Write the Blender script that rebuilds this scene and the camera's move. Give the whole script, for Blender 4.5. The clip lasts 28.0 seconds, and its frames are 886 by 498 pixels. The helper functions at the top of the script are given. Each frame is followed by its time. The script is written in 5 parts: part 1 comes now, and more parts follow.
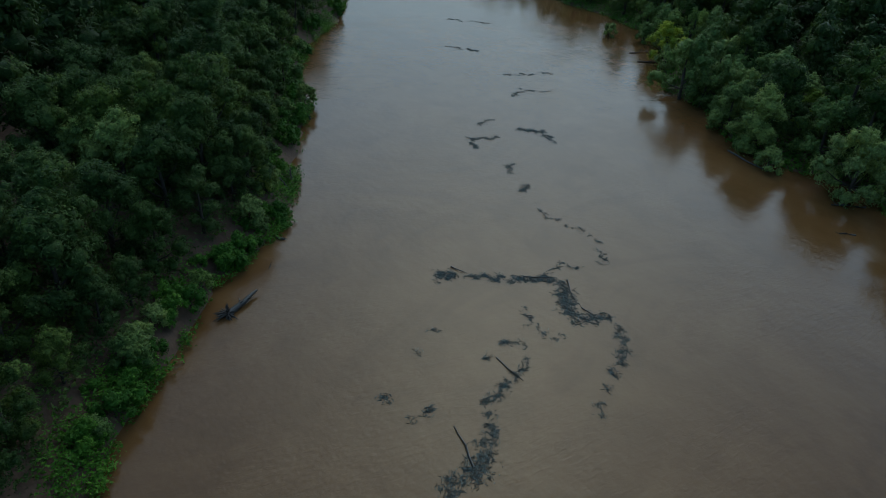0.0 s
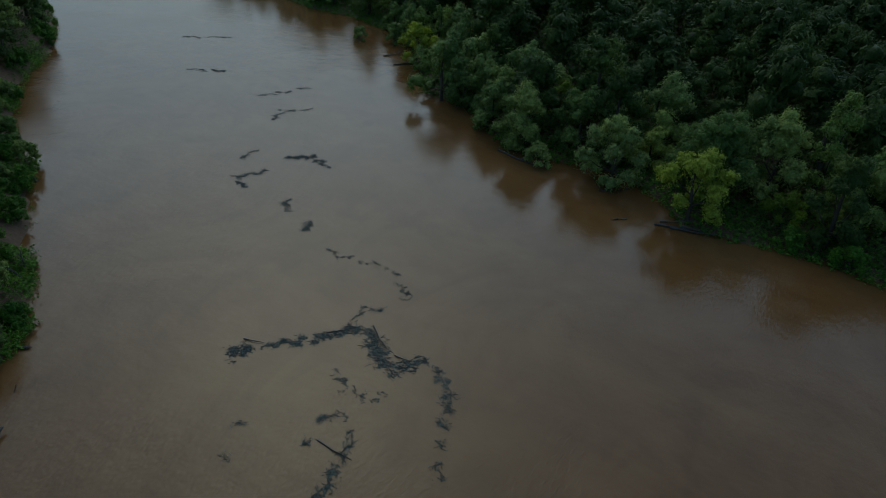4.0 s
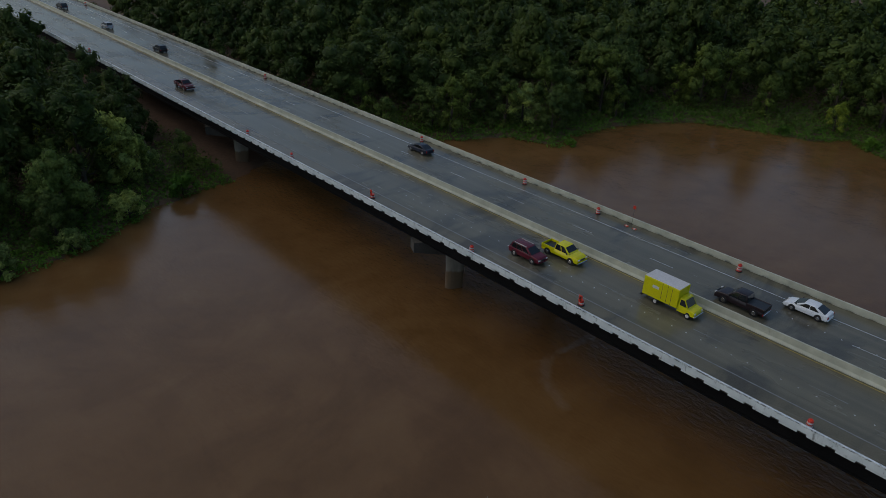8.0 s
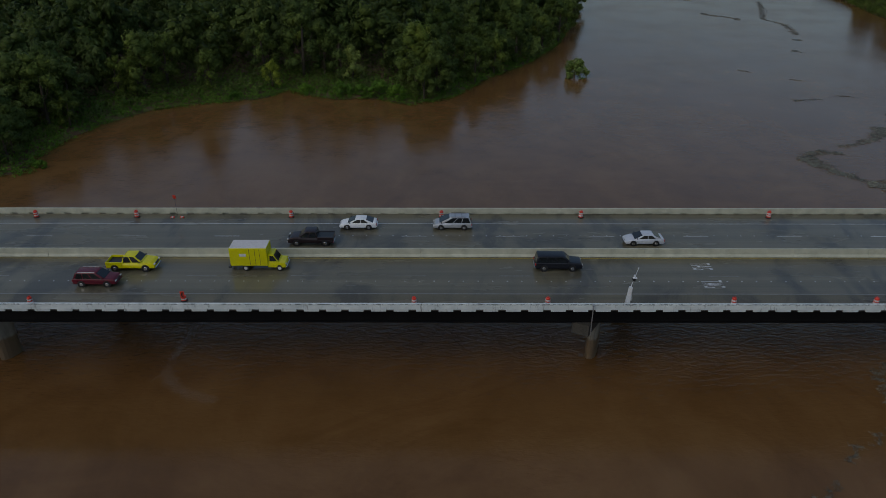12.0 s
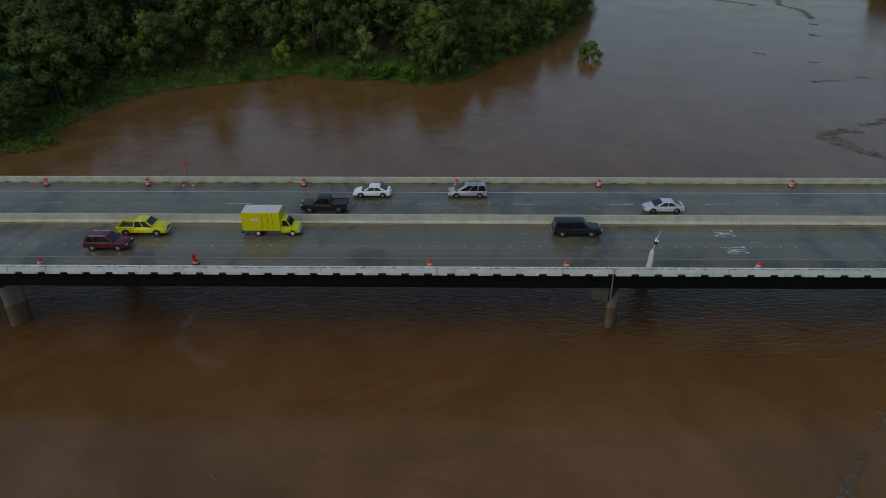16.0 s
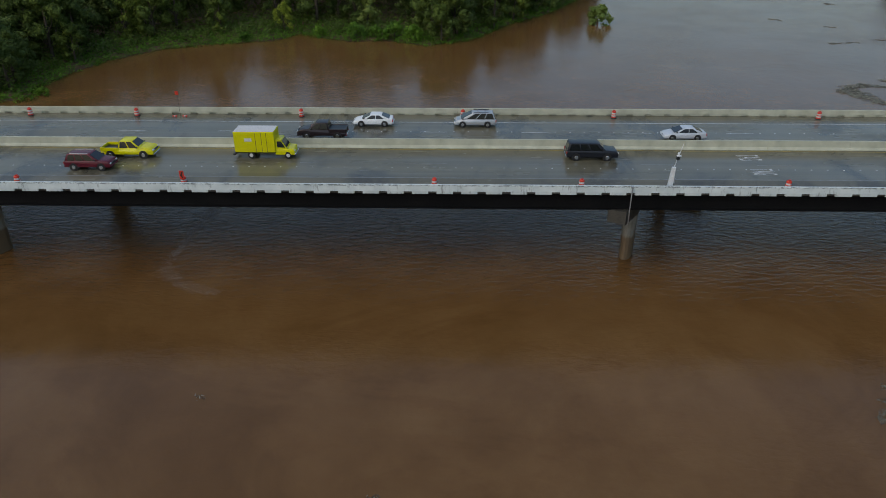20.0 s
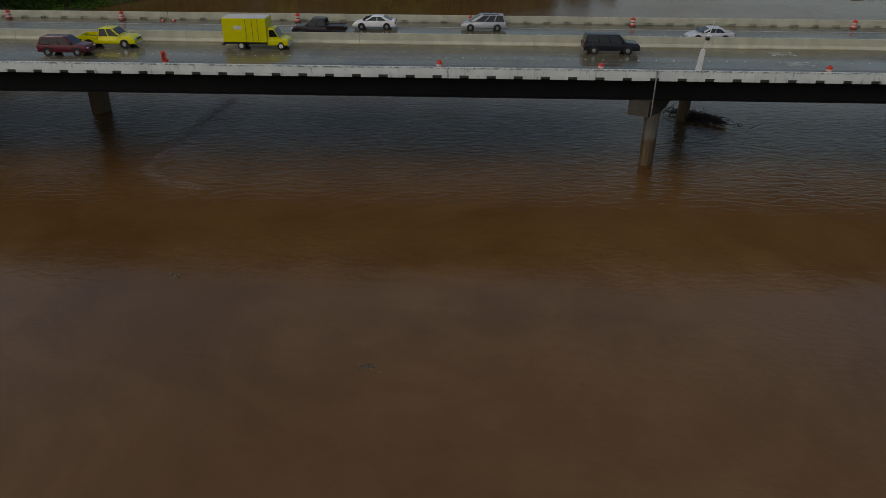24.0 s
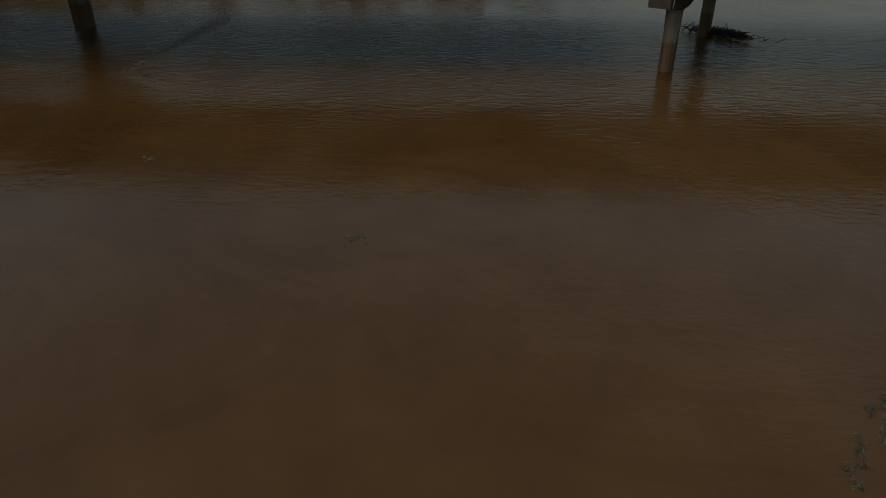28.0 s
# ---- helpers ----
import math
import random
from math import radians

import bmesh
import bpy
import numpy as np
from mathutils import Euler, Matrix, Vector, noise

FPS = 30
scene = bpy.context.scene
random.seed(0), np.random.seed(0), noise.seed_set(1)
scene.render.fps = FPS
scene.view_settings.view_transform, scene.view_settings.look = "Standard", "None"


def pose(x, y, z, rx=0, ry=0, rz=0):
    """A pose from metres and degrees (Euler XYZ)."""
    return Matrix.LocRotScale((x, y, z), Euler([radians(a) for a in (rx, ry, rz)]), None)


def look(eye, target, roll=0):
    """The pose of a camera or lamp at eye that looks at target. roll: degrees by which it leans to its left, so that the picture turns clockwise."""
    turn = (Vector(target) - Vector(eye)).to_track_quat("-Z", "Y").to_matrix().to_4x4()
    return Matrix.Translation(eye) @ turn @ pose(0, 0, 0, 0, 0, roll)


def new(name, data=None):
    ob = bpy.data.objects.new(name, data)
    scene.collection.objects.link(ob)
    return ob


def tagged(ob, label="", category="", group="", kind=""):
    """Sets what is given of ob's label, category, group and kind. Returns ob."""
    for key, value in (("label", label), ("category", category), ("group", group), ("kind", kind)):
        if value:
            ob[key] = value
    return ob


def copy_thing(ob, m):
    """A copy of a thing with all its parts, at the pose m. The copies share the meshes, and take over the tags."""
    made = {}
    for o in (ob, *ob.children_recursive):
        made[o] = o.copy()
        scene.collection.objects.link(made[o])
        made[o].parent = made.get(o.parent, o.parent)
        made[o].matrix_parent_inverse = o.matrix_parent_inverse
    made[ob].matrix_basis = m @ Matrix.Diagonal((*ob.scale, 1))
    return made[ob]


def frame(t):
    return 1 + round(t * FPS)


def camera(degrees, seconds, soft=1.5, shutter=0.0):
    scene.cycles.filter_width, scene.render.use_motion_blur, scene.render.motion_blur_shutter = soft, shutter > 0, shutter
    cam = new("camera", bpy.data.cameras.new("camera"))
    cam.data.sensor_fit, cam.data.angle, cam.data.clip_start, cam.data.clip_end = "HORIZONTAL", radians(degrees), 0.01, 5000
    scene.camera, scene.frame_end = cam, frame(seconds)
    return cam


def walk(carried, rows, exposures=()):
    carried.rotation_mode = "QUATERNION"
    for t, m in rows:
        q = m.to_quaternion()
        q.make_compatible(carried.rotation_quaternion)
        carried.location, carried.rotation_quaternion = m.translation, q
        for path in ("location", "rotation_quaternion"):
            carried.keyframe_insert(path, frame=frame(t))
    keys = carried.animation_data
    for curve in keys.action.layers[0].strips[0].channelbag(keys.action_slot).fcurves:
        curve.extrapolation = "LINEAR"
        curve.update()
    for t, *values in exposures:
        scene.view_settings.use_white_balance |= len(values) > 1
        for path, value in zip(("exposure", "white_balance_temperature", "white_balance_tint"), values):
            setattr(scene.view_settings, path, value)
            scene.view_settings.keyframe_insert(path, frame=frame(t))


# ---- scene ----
cam = camera(64.1, 28.0, soft=0.8)
PATH = [
    (0, (8.129, -61.253, 49.288), (7.06, -62.565, 48.222), 4.2),
    (0.5, (7.554, -61.978, 49.298), (6.486, -63.289, 48.231), 4.2),
    (1, (6.817, -62.905, 49.154), (5.748, -64.216, 48.086), 4.3),
    (1.5, (5.838, -64.156, 49.093), (4.77, -65.466, 48.023), 4.4),
    (2, (4.831, -65.634, 49.067), (3.762, -66.941, 47.996), 4.5),
    (2.5, (3.582, -67.4, 48.862), (2.508, -68.706, 47.794), 4.6),
    (4.5, (2.134, -68.976, 52.224), (0.538, -69.579, 51.18), 4.6),
    (5, (2.077, -68.652, 52.333), (0.4, -69.012, 51.304), 4.6),
    (5.5, (2.184, -68.51, 52.038), (0.457, -68.595, 51.033), 4.6),
    (6, (2.251, -67.959, 51.986), (0.521, -67.766, 51.0), 4.3),
    (6.5, (2.163, -67.759, 52.049), (0.479, -67.292, 51.077), 3.9),
    (7, (2.303, -68.125, 52.136), (0.71, -67.385, 51.18), 3.6),
    (7.5, (2.343, -68.186, 52.127), (0.886, -67.192, 51.184), 3.1),
    (8, (2.233, -68.551, 51.657), (0.957, -67.318, 50.733), 2.7),
    (8.5, (2.374, -68.875, 51.668), (1.366, -67.408, 50.757), 2.1),
    (9, (2.169, -69.3, 51.662), (1.392, -67.695, 50.757), 2.0),
    (9.5, (1.685, -70.211, 51.761), (1.118, -68.519, 50.857), 1.6),
    (10, (0.713, -71.563, 51.763), (0.39, -69.808, 50.859), 1.2),
    (10.5, (-0.772, -73.088, 51.733), (-0.882, -71.308, 50.829), 0.8),
    (11, (-2.973, -74.596, 51.588), (-2.951, -72.814, 50.68), 0.8),
    (11.5, (-5.212, -76.049, 51.61), (-5.202, -74.272, 50.693), 0.3),
    (12, (-6.596, -77.121, 51.615), (-6.6, -75.348, 50.69), -0.0),
    (12.5, (-7.053, -77.646, 51.652), (-7.064, -75.875, 50.724), -0.1),
    (14.5, (-7.45, -77.751, 50.254), (-7.472, -75.981, 49.323), -0.2),
    (15, (-7.559, -77.688, 49.403), (-7.581, -75.919, 48.471), -0.2),
    (16, (-7.45, -77.299, 47.641), (-7.478, -75.531, 46.707), -0.2),
    (17, (-7.487, -77.061, 45.329), (-7.517, -75.292, 44.396), -0.2),
    (18, (-7.522, -76.91, 43.251), (-7.556, -75.143, 42.316), -0.2),
    (19, (-7.598, -76.645, 40.821), (-7.635, -74.879, 39.883), -0.1),
    (20, (-7.614, -76.456, 38.117), (-7.653, -74.691, 37.177), -0.1),
    (21, (-7.57, -76.47, 35.304), (-7.613, -74.706, 34.363), -0.0),
    (21.5, (-7.686, -76.445, 33.811), (-7.727, -74.679, 32.873), 0.2),
    (23.5, (-7.554, -75.956, 27.592), (-7.604, -74.186, 26.661), 0.4),
    (24, (-7.634, -75.773, 26.279), (-7.684, -74.006, 25.343), 0.4),
    (24.5, (-7.547, -75.518, 24.919), (-7.603, -73.751, 23.984), 0.4),
    (25, (-7.644, -75.441, 23.475), (-7.7, -73.674, 22.54), 0.4),
    (25.5, (-7.395, -75.176, 22.395), (-7.458, -73.414, 21.45), 0.3),
    (26, (-7.36, -75.105, 21.282), (-7.424, -73.347, 20.332), 0.3),
    (26.5, (-7.652, -74.994, 20.296), (-7.709, -73.239, 19.338), 0.3),
    (27, (-7.434, -74.942, 19.281), (-7.496, -73.19, 18.319), 0.3),
    (27.5, (-7.312, -74.75, 18.517), (-7.378, -73.0, 17.551), 0.3),
    (28, (-7.307, -74.593, 17.928), (-7.373, -72.848, 16.954), 0.4),
]
EXPOSURES = [(0, -0.38, 5850, -11), (2.5, -0.38, 5850, -11), (5, -0.85, 6400, -9), (6.5, -0.76, 6800, -1), (8, -0.62, 7300, 7), (11, -0.62, 7500, 7), (12.5, -0.68, 7500, 7), (15, -0.55, 7550, 6), (17, -0.18, 7600, 5), (20, 0.12, 7800, 5), (22, 0.02, 8150, 7), (25, -0.72, 9500, 11), (28, -0.88, 9900, 4)]
walk(cam, [(t, look(eye, target, roll)) for t, eye, target, roll in PATH], EXPOSURES)

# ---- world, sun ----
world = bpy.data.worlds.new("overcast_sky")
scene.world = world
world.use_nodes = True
wn = world.node_tree
sky = wn.nodes.new("ShaderNodeTexSky")
sky.sky_type, sky.sun_disc = "NISHITA", False
sky.sun_elevation, sky.sun_rotation = radians(46), radians(226)
sky.air_density, sky.dust_density, sky.ozone_density = 0.9, 1.4, 1.6
grey = wn.nodes.new("ShaderNodeHueSaturation")
grey.inputs["Saturation"].default_value = 1.08
wn.links.new(sky.outputs[0], grey.inputs["Color"])
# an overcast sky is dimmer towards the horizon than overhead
# this brightness gradient is put into the unseen sky's colour, dimming low reflections
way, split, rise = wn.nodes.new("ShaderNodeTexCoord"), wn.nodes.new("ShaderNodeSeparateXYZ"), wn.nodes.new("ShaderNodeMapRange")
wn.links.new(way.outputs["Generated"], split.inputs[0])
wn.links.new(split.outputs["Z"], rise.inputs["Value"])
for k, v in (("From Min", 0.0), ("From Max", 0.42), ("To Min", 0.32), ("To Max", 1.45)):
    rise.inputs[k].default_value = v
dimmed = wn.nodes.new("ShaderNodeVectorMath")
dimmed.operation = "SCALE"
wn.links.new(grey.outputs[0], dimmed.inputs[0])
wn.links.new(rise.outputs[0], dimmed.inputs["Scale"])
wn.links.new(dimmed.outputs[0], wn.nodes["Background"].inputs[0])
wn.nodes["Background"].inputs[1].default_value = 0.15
sun_data = bpy.data.lights.new("sun", "SUN")
sun_data.energy, sun_data.angle, sun_data.color = 0.35, radians(120), (1.0, 0.98, 0.95)
sun = new("sun", sun_data)
sun.matrix_world = look((0, 0, 100), (-96.6 * math.sin(radians(226)), -96.6 * math.cos(radians(226)), 0))


# ---- materials ----
def material(name, rough=0.7, metal=0.0, spec=0.5):
    m = bpy.data.materials.new(name)
    m.use_nodes = True
    b = m.node_tree.nodes["Principled BSDF"]
    b.inputs["Roughness"].default_value, b.inputs["Metallic"].default_value = rough, metal
    b.inputs["Specular IOR Level"].default_value = spec
    return m, m.node_tree, b


def node(nt, kind, **values):
    n = nt.nodes.new("ShaderNode" + kind)
    for k, v in values.items():
        n.inputs[k.replace("_", " ")].default_value = v
    return n


def noise_of(nt, scale, detail=4.0, stretch=(1, 1, 1), rough=0.55, twist=0.0):
    geo = nt.nodes.new("ShaderNodeNewGeometry")
    mp = nt.nodes.new("ShaderNodeMapping")
    mp.inputs["Scale"].default_value = stretch
    nt.links.new(geo.outputs["Position"], mp.inputs["Vector"])
    n = node(nt, "TexNoise", Scale=scale, Detail=detail, Roughness=rough, Distortion=twist)
    nt.links.new(mp.outputs[0], n.inputs["Vector"])
    return n.outputs["Fac"]


def ramp(nt, fac, *stops):
    r = nt.nodes.new("ShaderNodeValToRGB")
    e = r.color_ramp.elements
    while len(e) < len(stops):
        e.new(0.5)
    for el, (p, c) in zip(e, stops):
        el.position = p
        el.color = (*c, 1) if len(c) == 3 else c
    nt.links.new(fac, r.inputs[0])
    return r.outputs[0]


def mix(nt, fac, a, b, mode="MIX"):
    n = nt.nodes.new("ShaderNodeMix")
    n.data_type, n.blend_type = "RGBA", mode
    for sock, v in ((n.inputs[0], fac), (n.inputs[6], a), (n.inputs[7], b)):
        if isinstance(v, (int, float)):
            sock.default_value = v
        elif isinstance(v, tuple):
            sock.default_value = (*v, 1)
        else:
            nt.links.new(v, sock)
    return n.outputs[2]


def bump(nt, bsdf, height, strength=0.3, dist=0.05):
    b = node(nt, "Bump", Strength=strength, Distance=dist)
    nt.links.new(height, b.inputs["Height"])
    nt.links.new(b.outputs[0], bsdf.inputs["Normal"])
    return b


def speckled(name, low, high, scale, rough=0.7, metal=0.0, fine=12.0, relief=0.2, spec=0.5, stretch=(1, 1, 1)):
    m, nt, b = material(name, rough, metal, spec)
    big, small = noise_of(nt, scale, 4, stretch), noise_of(nt, scale * fine, 3, stretch)
    c = ramp(nt, big, (0.3, low), (0.7, high))
    c = mix(nt, 0.35, c, ramp(nt, small, (0.3, tuple(0.55 * v for v in low)), (0.7, tuple(min(1, 1.25 * v) for v in high))))
    nt.links.new(c, b.inputs["Base Color"])
    if relief:
        bump(nt, b, small, relief, 0.02)
    return m


def leafy(name, dark, light, gloss=0.6, cells=0.16):
    m, nt, b = material(name, gloss, 0, 0.18)
    geo, info = nt.nodes.new("ShaderNodeNewGeometry"), nt.nodes.new("ShaderNodeObjectInfo")
    c = ramp(nt, geo.outputs["Random Per Island"], (0.0, dark), (1.0, light))
    tree = ramp(nt, info.outputs["Random"], (0.0, (0.60, 0.70, 0.54)), (0.5, (1, 1, 1)), (1.0, (1.25, 1.2, 0.95)))
    c = mix(nt, 1.0, c, tree, "MULTIPLY")
    cell = node(nt, "TexVoronoi", Scale=cells)
    flatten = nt.nodes.new("ShaderNodeMapping")
    flatten.inputs["Scale"].default_value = (1, 1, 0.1)
    nt.links.new(geo.outputs["Position"], flatten.inputs["Vector"])
    nt.links.new(flatten.outputs[0], cell.inputs["Vector"])
    sep = nt.nodes.new("ShaderNodeSeparateColor")
    nt.links.new(cell.outputs["Color"], sep.inputs[0])
    patch = ramp(nt, sep.outputs[0], (0.0, (0.58, 0.66, 0.56)), (0.55, (1, 1, 1)), (1.0, (1.3, 1.22, 0.95)))
    c = mix(nt, 1.0 if cells < 0.2 else 0.5, c, patch, "MULTIPLY")
    sprig = noise_of(nt, 2.6, 3, (1, 1, 1), 0.7)
    c = mix(nt, 1.0, c, ramp(nt, sprig, (0.34, (0.55, 0.58, 0.60)), (0.5, (0.97, 0.97, 0.97)), (0.68, (1.38, 1.34, 1.2))), "MULTIPLY")
    bump(nt, b, sprig, 0.8, 0.25)
    nt.links.new(c, b.inputs["Base Color"])
    tr = nt.nodes.new("ShaderNodeBsdfTranslucent")
    nt.links.new(c, tr.inputs["Color"])
    ms = nt.nodes.new("ShaderNodeMixShader")
    ms.inputs[0].default_value = 0.3
    out = nt.nodes["Material Output"]
    nt.links.new(b.outputs[0], ms.inputs[1])
    nt.links.new(tr.outputs[0], ms.inputs[2])
    nt.links.new(ms.outputs[0], out.inputs["Surface"])
    return m


def streaked(name, low, high):
    """Painted concrete with dark drips below its top edge."""
    m, nt, b = material(name, 0.55)
    c = ramp(nt, noise_of(nt, 0.5, 4), (0.3, low), (0.7, high))
    drip = noise_of(nt, 2.6, 4, (1, 1, 0.22), 0.7)
    c = mix(nt, ramp(nt, drip, (0.58, (0, 0, 0)), (0.70, (0.7, 0.7, 0.7))), c, (0.10, 0.11, 0.105))
    # a broken line of moss under the coping
    geo, sep, band = nt.nodes.new("ShaderNodeNewGeometry"), nt.nodes.new("ShaderNodeSeparateXYZ"), nt.nodes.new("ShaderNodeMapRange")
    nt.links.new(geo.outputs["Position"], sep.inputs[0])
    nt.links.new(sep.outputs["Z"], band.inputs["Value"])
    band.inputs["From Min"].default_value, band.inputs["From Max"].default_value = 10.78, 10.99
    line = ramp(nt, band.outputs[0], (0.0, (0, 0, 0)), (0.55, (1, 1, 1)), (0.85, (1, 1, 1)), (1.0, (0, 0, 0)))
    worn = ramp(nt, noise_of(nt, 5.0, 5, (0.6, 1, 1), 0.75), (0.48, (0, 0, 0)), (0.56, (0.9, 0.9, 0.9)))
    c = mix(nt, mix(nt, 1.0, line, worn, "MULTIPLY"), c, (0.055, 0.065, 0.06))
    nt.links.new(c, b.inputs["Base Color"])
    bump(nt, b, noise_of(nt, 8, 3), 0.2, 0.02)
    return m


LEAF_WOOD = leafy("dark_woodland_leaves", (0.068, 0.106, 0.027), (0.106, 0.156, 0.039))
LEAF_WILLOW = leafy("willow_leaves", (0.200, 0.262, 0.080), (0.290, 0.355, 0.110))
LEAF_FAR = leafy("far_woodland_leaves", (0.044, 0.072, 0.019), (0.064, 0.098, 0.026))
LEAF_BRIGHT = leafy("yellow_green_leaves", (0.240, 0.300, 0.038), (0.330, 0.390, 0.058))
LEAF_HERB = leafy("bank_herb_leaves", (0.060, 0.145, 0.018), (0.115, 0.225, 0.030), cells=0.5)
BARK = speckled("grey_brown_bark", (0.025, 0.020, 0.014), (0.075, 0.058, 0.040), 0.8, 0.9)
DEADWOOD = speckled("wet_dead_wood", (0.018, 0.016, 0.014), (0.07, 0.06, 0.05), 1.5, 0.55)
CONCRETE = speckled("pale_rail_concrete", (0.385, 0.39, 0.30), (0.44, 0.445, 0.35), 0.2, 0.65, fine=4, relief=0.05)
RAIL_WHITE = streaked("weathered_white_concrete", (0.48, 0.54, 0.54), (0.66, 0.72, 0.71))
# weathered steel, made near-black with the overhang's shade in its colour
STEEL_SHADE = speckled("shade_dark_weathered_steel", (0.003, 0.003, 0.0035), (0.008, 0.0075, 0.0075), 0.4, 0.75, relief=0.1, spec=0.15)
# concrete of slab and pier caps, the shade below the deck in its colour
UNDER_SHADE = speckled("shade_dark_concrete", (0.035, 0.033, 0.028), (0.08, 0.074, 0.060), 0.4, 0.8)
PAINT_WHITE = speckled("worn_white_road_paint", (0.30, 0.31, 0.31), (0.62, 0.63, 0.62), 3.0, 0.5)
PAINT_FAINT = speckled("faded_road_paint", (0.10, 0.105, 0.10), (0.22, 0.225, 0.215), 2.0, 0.5)
PAINT_YELLOW = speckled("worn_yellow_road_paint", (0.16, 0.12, 0.015), (0.34, 0.25, 0.03), 2.0, 0.5)


def water_material():
    m, nt, b = material("silty_flood_water", 0.06, 0, 0.5)
    b.inputs["IOR"].default_value = 1.33
    big, mid = noise_of(nt, 0.018, 3, (1, 0.5, 1)), noise_of(nt, 0.14, 5, (1, 0.6, 1), 0.6)
    c = ramp(nt, big, (0.3, (0.114, 0.056, 0.019)), (0.7, (0.142, 0.072, 0.026)))
    c = mix(nt, 0.4, c, ramp(nt, mid, (0.35, (0.102, 0.050, 0.015)), (0.7, (0.160, 0.085, 0.032))))
    nt.links.new(c, b.inputs["Base Color"])
    eddy = noise_of(nt, 0.05, 7, (1, 0.8, 1), 0.6, 2.2)
    c = mix(nt, 1.0, c, ramp(nt, eddy, (0.34, (0.91, 0.90, 0.88)), (0.5, (1, 1, 1)), (0.53, (1.03, 1.04, 1.05)), (0.66, (1.09, 1.11, 1.14))), "MULTIPLY")
    nt.links.new(c, b.inputs["Base Color"])
    swirl = noise_of(nt, 0.05, 4, (1, 1, 1), 0.6)
    nt.links.new(ramp(nt, swirl, (0.4, (0.11,) * 3), (0.65, (0.20,) * 3)), b.inputs["Roughness"])
    silt = noise_of(nt, 0.035, 9, (1, 1.5, 1), 0.62, 2.5)
    c = mix(nt, 1.0, c, ramp(nt, silt, (0.38, (0.90, 0.88, 0.85)), (0.48, (1, 1, 1)), (0.56, (1.0, 1.01, 1.02)), (0.66, (1.06, 1.09, 1.13))), "MULTIPLY")
    nt.links.new(c, b.inputs["Base Color"])
    waves, ripple = noise_of(nt, 0.55, 4, (1, 0.7, 1)), noise_of(nt, 1.35, 3, (0.6, 1.4, 1), 0.55, 0.6)
    restless = ramp(nt, noise_of(nt, 0.035, 3, (1, 1, 1), 0.6), (0.42, (0.06,) * 3), (0.62, (0.26,) * 3))
    geo, sep = nt.nodes.new("ShaderNodeNewGeometry"), nt.nodes.new("ShaderNodeSeparateXYZ")
    nt.links.new(geo.outputs["Position"], sep.inputs[0])
    off = nt.nodes.new("ShaderNodeMath")
    off.operation = "ABSOLUTE"
    nt.links.new(sep.outputs["Y"], off.inputs[0])
    rapid = nt.nodes.new("ShaderNodeMapRange")
    for k, v in (("From Min", 7.0), ("From Max", 22.0), ("To Min", 1.0), ("To Max", 0.0)):
        rapid.inputs[k].default_value = v
    nt.links.new(off.outputs[0], rapid.inputs["Value"])
    both = nt.nodes.new("ShaderNodeMath")
    both.operation = "MAXIMUM"
    nt.links.new(restless, both.inputs[0])
    nt.links.new(rapid.outputs[0], both.inputs[1])
    b1 = node(nt, "Bump", Strength=0.3, Distance=0.14)
    nt.links.new(waves, b1.inputs["Height"])
    b2 = node(nt, "Bump", Distance=0.18)
    nt.links.new(both.outputs[0], b2.inputs["Strength"])
    nt.links.new(ripple, b2.inputs["Height"])
    nt.links.new(b1.outputs[0], b2.inputs["Normal"])
    nt.links.new(b2.outputs[0], b.inputs["Normal"])
    return m


def ground_material():
    m, nt, b = material("muddy_forest_floor", 0.85)
    big, small = noise_of(nt, 0.12, 5), noise_of(nt, 1.6, 5)
    c = ramp(nt, big, (0.35, (0.085, 0.044, 0.022)), (0.65, (0.130, 0.068, 0.034)))
    c = mix(nt, 0.45, c, ramp(nt, small, (0.3, (0.022, 0.015, 0.009)), (0.7, (0.110, 0.068, 0.040))))
    nt.links.new(c, b.inputs["Base Color"])
    bump(nt, b, small, 0.6, 0.15)
    return m


def road_material():
    m, nt, b = material("wet_asphalt", 0.3, 0, 0.38)
    tracks = noise_of(nt, 0.9, 3, (0.02, 1, 1))
    bands = noise_of(nt, 0.16, 4, (1, 0.45, 1), 0.6, 0.6)
    grain = noise_of(nt, 9.0, 3)
    c = ramp(nt, tracks, (0.3, (0.110, 0.100, 0.062)), (0.7, (0.165, 0.151, 0.097)))
    c = mix(nt, 1.0, c, ramp(nt, bands, (0.38, (0.50, 0.51, 0.54)), (0.47, (0.97, 0.97, 0.97)), (0.7, (1.14, 1.12, 1.08))), "MULTIPLY")
    c = mix(nt, 0.3, c, ramp(nt, grain, (0.3, (0.02, 0.02, 0.02)), (0.7, (0.12, 0.115, 0.10))))
    nt.links.new(c, b.inputs["Base Color"])
    nt.links.new(ramp(nt, noise_of(nt, 0.35, 4, (0.25, 1, 1)), (0.3, (0.10,) * 3), (0.7, (0.34,) * 3)), b.inputs["Roughness"])
    bump(nt, b, grain, 0.12, 0.01)
    return m


WATER, GROUND, ROAD = water_material(), ground_material(), road_material()


